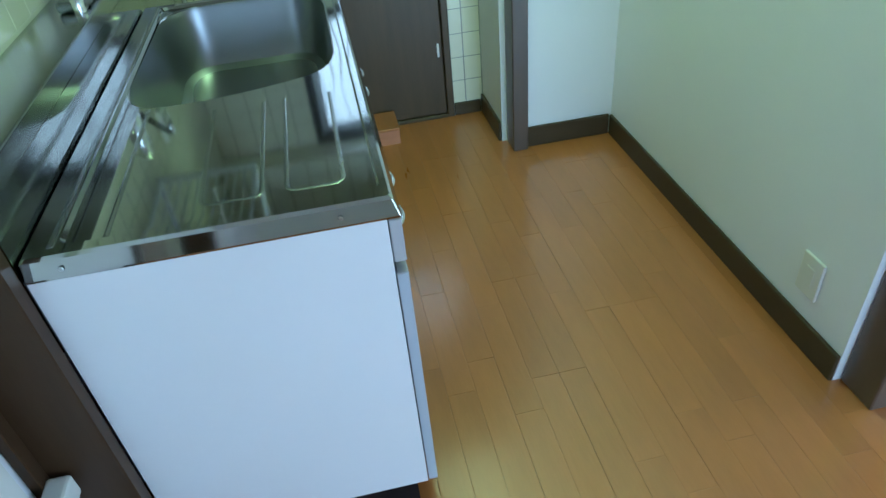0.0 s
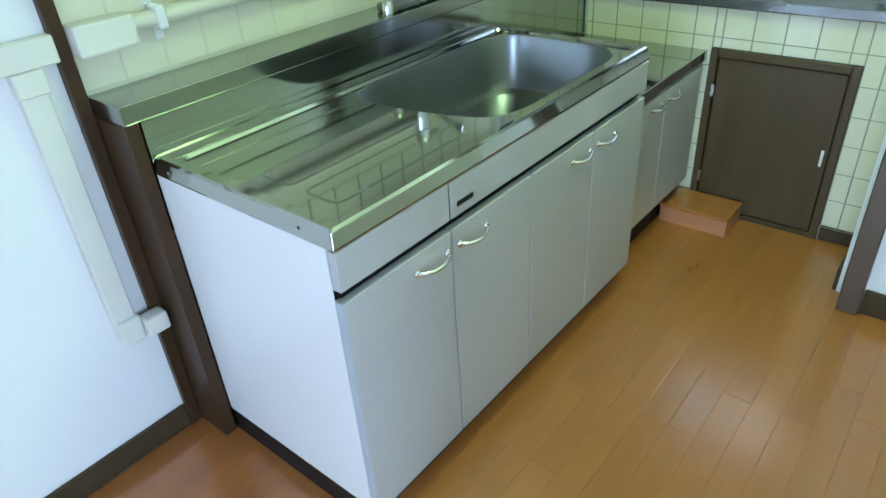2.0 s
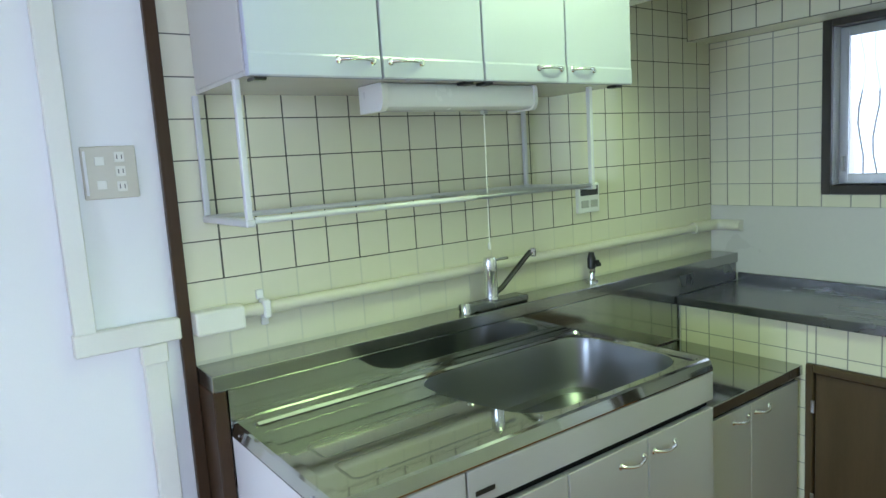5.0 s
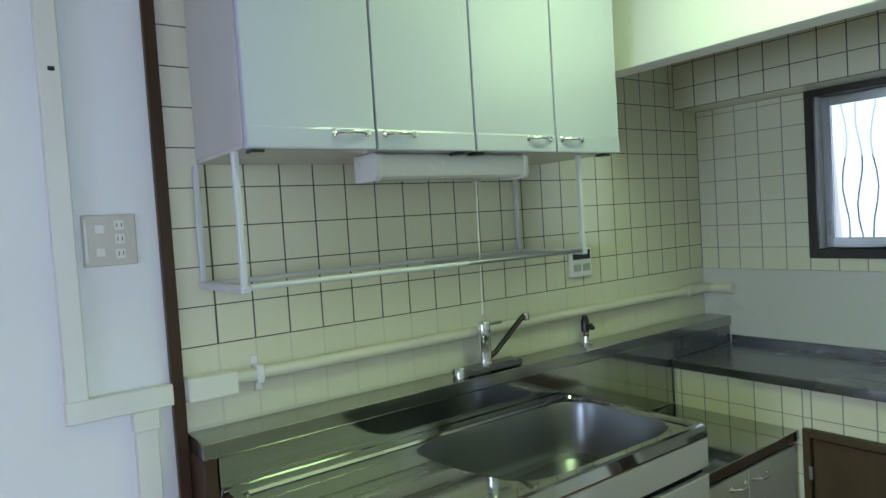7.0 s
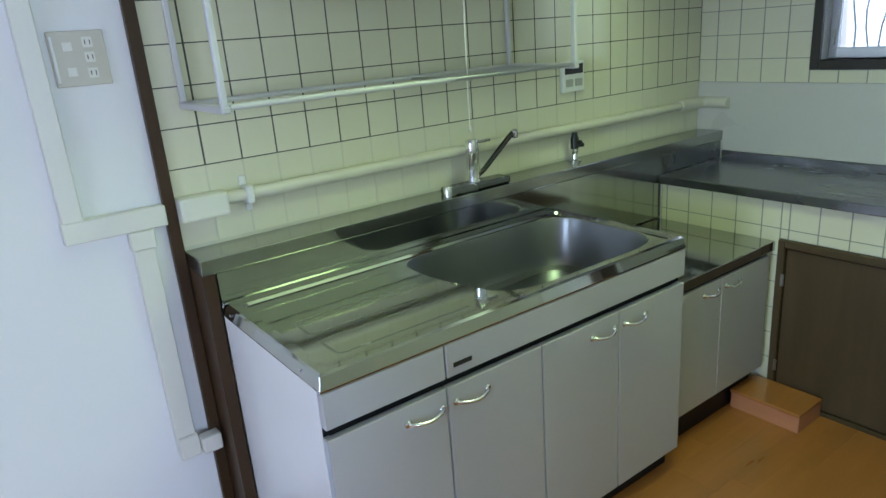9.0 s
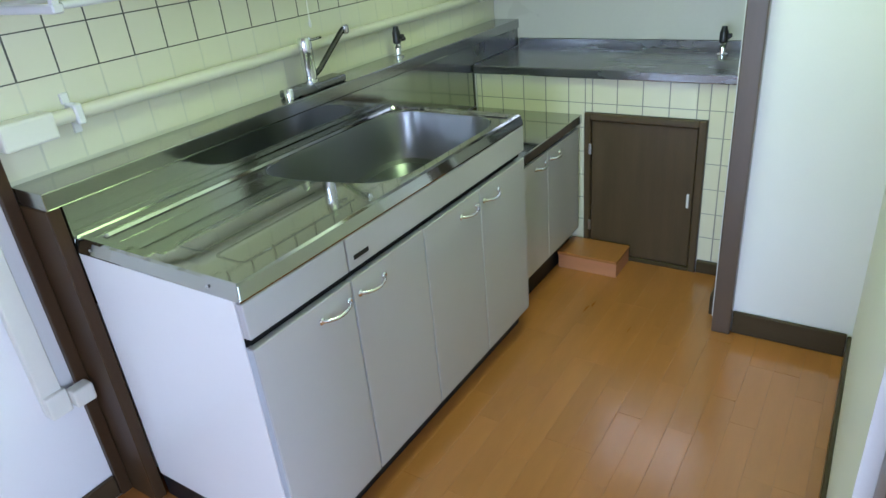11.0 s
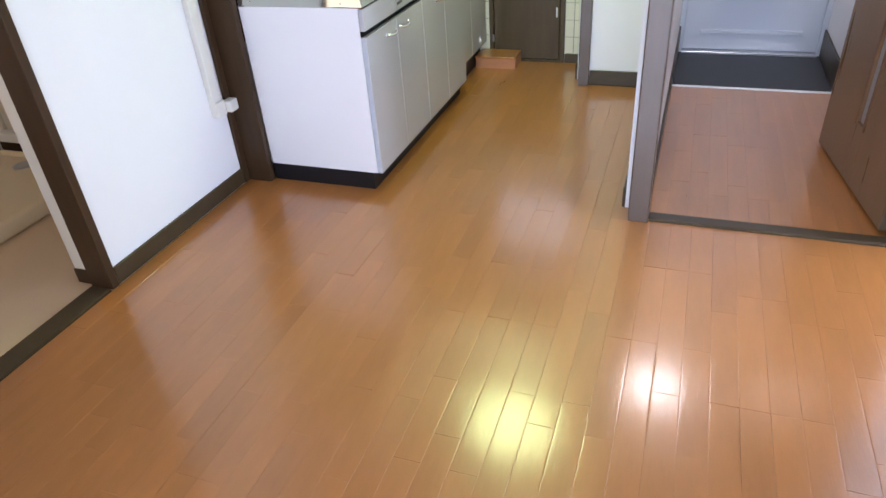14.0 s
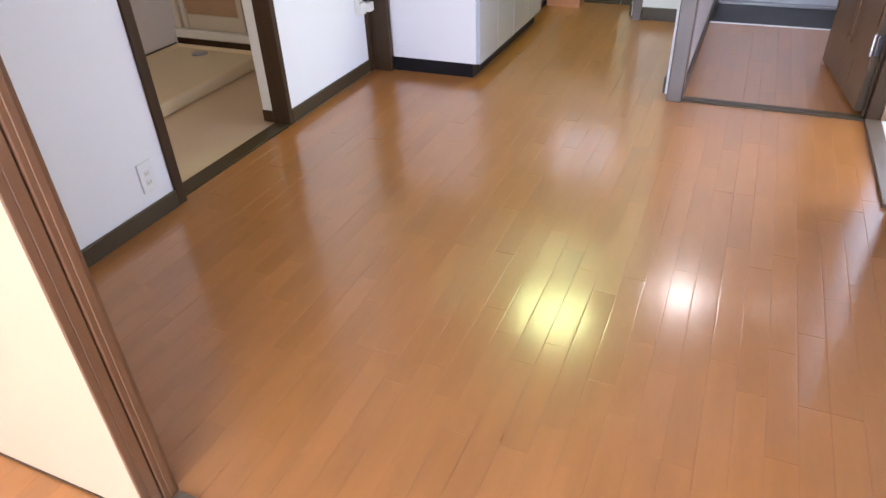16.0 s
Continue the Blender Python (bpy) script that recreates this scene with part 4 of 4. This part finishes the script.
part("catch", boxes((x0 + 0.008, x0 + 0.024, BACK + 0.040, BACK + 0.049, z0 + 0.05, z0 + 0.11), bevel=0.002), GREYPL, window)
for i in range(12):
    xx = x0 + 0.035 + i * 0.054
    pts = [(xx + 0.012 * math.sin(k * 1.1 + i * 1.7), BACK + 0.16, z0 - 0.02 + (z1 - z0 + 0.04) * k / 10) for k in range(11)]
    part("bar", tube(bmesh.new(), pts, 0.004, 6), GREYPL, window, "wavy outer bar", smooth=True)
part("bar", tube(bmesh.new(), [(x0 - 0.012, BACK + 0.145, z0 - 0.02), (x0 - 0.012, BACK + 0.145, z1 + 0.02)], 0.0075, 8), DARKFRAME, window, "dark straight outer bar", smooth=True)
for zz in (z0 + 0.045, z1 - 0.12):
    part("clamp", boxes((x0 - 0.045, x0 - 0.003, BACK + 0.130, BACK + 0.158, zz, zz + 0.022), bevel=0.002), DARKFRAME, window)
solid("backdrop", boxes((-0.9, 1.4, BACK + 0.62, BACK + 0.64, 0.5, 2.6)), BACKDROP, "bright hazy daylight outside the kitchen window", "backdrop", "structure")

# ceiling lamps
for lx, ly, r, mat, lab in ((0.315, 0.95, 0.26, DIFFUSER, "lit round ceiling lamp over the kitchen"), (1.259, 1.59, 0.19, DIFFUSER_COOL, "lit round ceiling lamp in the hall")):
    cl = thing("ceiling_lamp", (lx, ly, CEILING), lab, "ceiling lamp", "ceiling lamps")
    part("base", lathe(bmesh.new(), [(r * 0.7, -0.022), (r * 0.72, -0.001)], (lx, ly, CEILING), 32), WHITEPL, cl)
    part("diffuser", lathe(bmesh.new(), [(r * 0.88, -0.066), (r * 0.97, -0.058), (r, -0.045), (r, -0.0225)], (lx, ly, CEILING), 32), mat, cl, smooth=True)

# tiles: one shared mesh a size, each tile an object of its own
PITCH, PITCH_Z = 0.1006, 0.1018


def tile_mesh(axis, w, h):
    bm = bmesh.new()
    g, gz = 0.0047, 0.0033
    if axis == "x":
        box(bm, 0.0, 0.0055, g / 2, w - g / 2, gz / 2, h - gz / 2, bevel=0.0003)
    else:
        box(bm, g / 2, w - g / 2, -0.0055, 0.0, gz / 2, h - gz / 2, bevel=0.0003)
    me = finish(bm, "tile")
    me.materials.append(TILE)
    return me


TILES = {}


def lay(parent, axis, plane, a0, a1, z0, z1, start, zstart, row=PITCH_Z):
    """Tiles over a rectangle of a wall, cut at its edges."""
    def cuts(lo, hi, s, pitch):
        n = math.floor((lo - s) / pitch)
        marks = [lo]
        while True:
            n += 1
            v = s + n * pitch
            if v >= hi - 0.008:
                break
            if v > lo + 0.008:
                marks.append(v)
        return list(zip(marks, marks[1:] + [hi]))
    for za, zb in cuts(z0, z1, zstart, row):
        for a, b in cuts(a0, a1, start, PITCH):
            key = (axis, round(b - a, 3), round(zb - za, 3))
            if key not in TILES:
                TILES[key] = tile_mesh(*key)
            ob = new("tile", TILES[key])
            ob.parent = parent
            ob.location = (plane, a, za) if axis == "x" else (a, plane, za)


grout_west = solid("wall_west_tiling", boxes((WX, WX + 0.0061, -0.034, BACK, 1.135, CEILING)), GROUT, "ivory tiled kitchen wall with dark joints", "wall", "structure")
solid("trim", boxes((WX, WX + 0.0061, -0.034, BACK, 0.90, 1.1345)), GROUT_PALE, "pale sealed tile joints above the ledge", "wall", "structure")
lay(grout_west, "x", WX + 0.001, -0.034, BACK - 0.006, 0.93, CEILING, 0.162, 1.136)
SOFFIT, SOFFIT_Y = 1.836, 2.105
grout_back = solid("wall_north_tiling", boxes((WX + 0.006, WIN[0] - 0.036, BACK - 0.0061, BACK, 1.129, SOFFIT), (WIN[1] + 0.036, POST_X - 0.021, BACK - 0.0061, BACK, 1.129, SOFFIT), (WIN[0] - 0.036, WIN[1] + 0.036, BACK - 0.0061, BACK, WIN[3] + 0.036, SOFFIT), (WIN[0] - 0.036, WIN[1] + 0.036, BACK - 0.0061, BACK, 1.129, WIN[2] - 0.036)), GROUT_MID, "ivory tiled end wall with dark joints", "wall", "structure")
for a, b, za, zb in ((WX + 0.007, WIN[0] - 0.036, 1.129, SOFFIT), (WIN[1] + 0.036, POST_X - 0.022, 1.129, SOFFIT), (WIN[0] - 0.036, WIN[1] + 0.036, WIN[3] + 0.036, SOFFIT), (WIN[0] - 0.036, WIN[1] + 0.036, 1.129, WIN[2] - 0.036)):
    lay(grout_back, "y", BACK - 0.001, a, b, za, zb, -0.592, 1.126, 0.0978)
solid("wall_soffit", boxes((WX + 0.0066, POST_X - 0.021, SOFFIT_Y + 0.0061, BACK + 0.002, SOFFIT, CEILING)), TILE, "pale underside of the tiled drop wall", "wall", "structure")
grout_soffit = solid("wall_soffit_tiling", boxes((WX + 0.0066, POST_X - 0.021, SOFFIT_Y, SOFFIT_Y + 0.006, SOFFIT + 0.0005, CEILING)), GROUT, "ivory tiled drop wall over the kitchen window", "wall", "structure")
lay(grout_soffit, "y", SOFFIT_Y + 0.0052, WX + 0.007, POST_X - 0.022, SOFFIT + 0.001, CEILING, -0.170, 1.925)
solid("splash_board", boxes((WX + 0.007, POST_X - 0.021, BACK - 0.006, BACK, 0.80, 1.128)), PANEL, "plain white splash board over the counter", "wall", "structure")
grout_hatch = solid("wall_hatch_tiling", boxes((WX + 0.14, -0.041, HATCH - 0.0061, HATCH, 0.0, 0.767), (0.436, POST_X - 0.021, HATCH - 0.0061, HATCH, 0.056, 0.767), (-0.041, 0.436, HATCH - 0.0061, HATCH, 0.631, 0.767)), GROUT_MID, "ivory tiled low wall round the hatch", "wall", "structure")
for a, b, za, zb in ((WX + 0.14, -0.041, 0.0, 0.766), (0.436, POST_X - 0.022, 0.056, 0.766), (-0.041, 0.436, 0.631, 0.766)):
    lay(grout_hatch, "y", HATCH - 0.001, a, b, za, zb, -0.011, 0.667)

# floor strips: those of the walked stretch are objects of their own, the rest one mesh
STRIP = 0.0742
rng = random.Random(7)
PLANKS, rest = {}, bmesh.new()


def strip(bm, x0, x1, y0, y1, tilt=0.0):
    """One floor strip: a flat middle, long edges worn slightly round, a fine chamfer at its ends."""
    w = x1 - x0
    line = [(0.0001, -0.011), (0.0001, -0.0006), (0.0006, -0.0002), (0.0040, -0.00005), (w - 0.0040, -0.00005), (w - 0.0006, -0.0002), (w - 0.0001, -0.0006), (w - 0.0001, -0.011)]
    rows = []
    for y, drop in ((y0 + 0.0001, 0.0005), (y0 + 0.0006, 0.00008), (y0 + 0.005, 0.0), (y1 - 0.005, 0.0), (y1 - 0.0006, 0.00008), (y1 - 0.0001, 0.0005)):
        rows.append([bm.verts.new((x0 + u, y, v - (drop if v > -0.01 else 0) + tilt * (u / w - 0.5))) for u, v in line])
    for p, q in zip(rows, rows[1:]):
        for k in range(7):
            bm.faces.new((p[k], q[k], q[k + 1], p[k + 1]))
    bm.faces.new(rows[0])
    bm.faces.new(list(reversed(rows[-1])))


def plank_mesh(length):
    bm = bmesh.new()
    strip(bm, 0.0, STRIP, 0.0, length)
    me = finish(bm, "floor_strip")
    me.materials.append(PLANK)
    return me


def lay_strips(x0, x1, y0, y1, near):
    n = 0
    x = x0
    while x < x1 - 0.002:
        w = min(STRIP, x1 - x)
        y = y0 - rng.choice((0.0, 0.1, 0.2, 0.3, 0.4))
        while y < y1 - 0.01:
            length = rng.choice((0.3, 0.4, 0.4, 0.5, 0.6))
            a, b = max(y, y0), min(y + length, y1)
            if y1 - b < 0.06:
                b = y1
            if b - a > 0.01:
                if near(x, a) and w == STRIP and n < 300:
                    key = round(b - a, 3)
                    if key not in PLANKS:
                        PLANKS[key] = plank_mesh(b - a)
                    ob = new("floor_strip", PLANKS[key])
                    ob.parent = floor
                    ob.location = (x, a, 0)
                    ob.rotation_euler = (rng.gauss(0, 0.0006), rng.gauss(0, 0.0045), 0)
                    n += 1
                else:
                    strip(rest, x, x + w, a, b, rng.gauss(0, 0.0005))
            y = b if b == y1 else y + length
        x += w


SPLIT = WX + 0.012 + 23 * STRIP
lay_strips(WX + 0.012, SPLIT, SOUTH + 0.010, HATCH - 0.01, lambda x, y: x > -0.45 and -2.4 < y < 1.0)
lay_strips(SPLIT, HALL_E, SOUTH + 0.010, -0.013, lambda x, y: -2.4 < y < -0.1)
lay_strips(PART_E, HALL_E, 0.046, 1.498, lambda x, y: False)
lay_strips(-1.3, 2.9, -6.0, SOUTH - 0.051, lambda x, y: False)
stripes = part("floor_strips", rest, PLANK, floor)
tagged(stripes, kind="stuff")
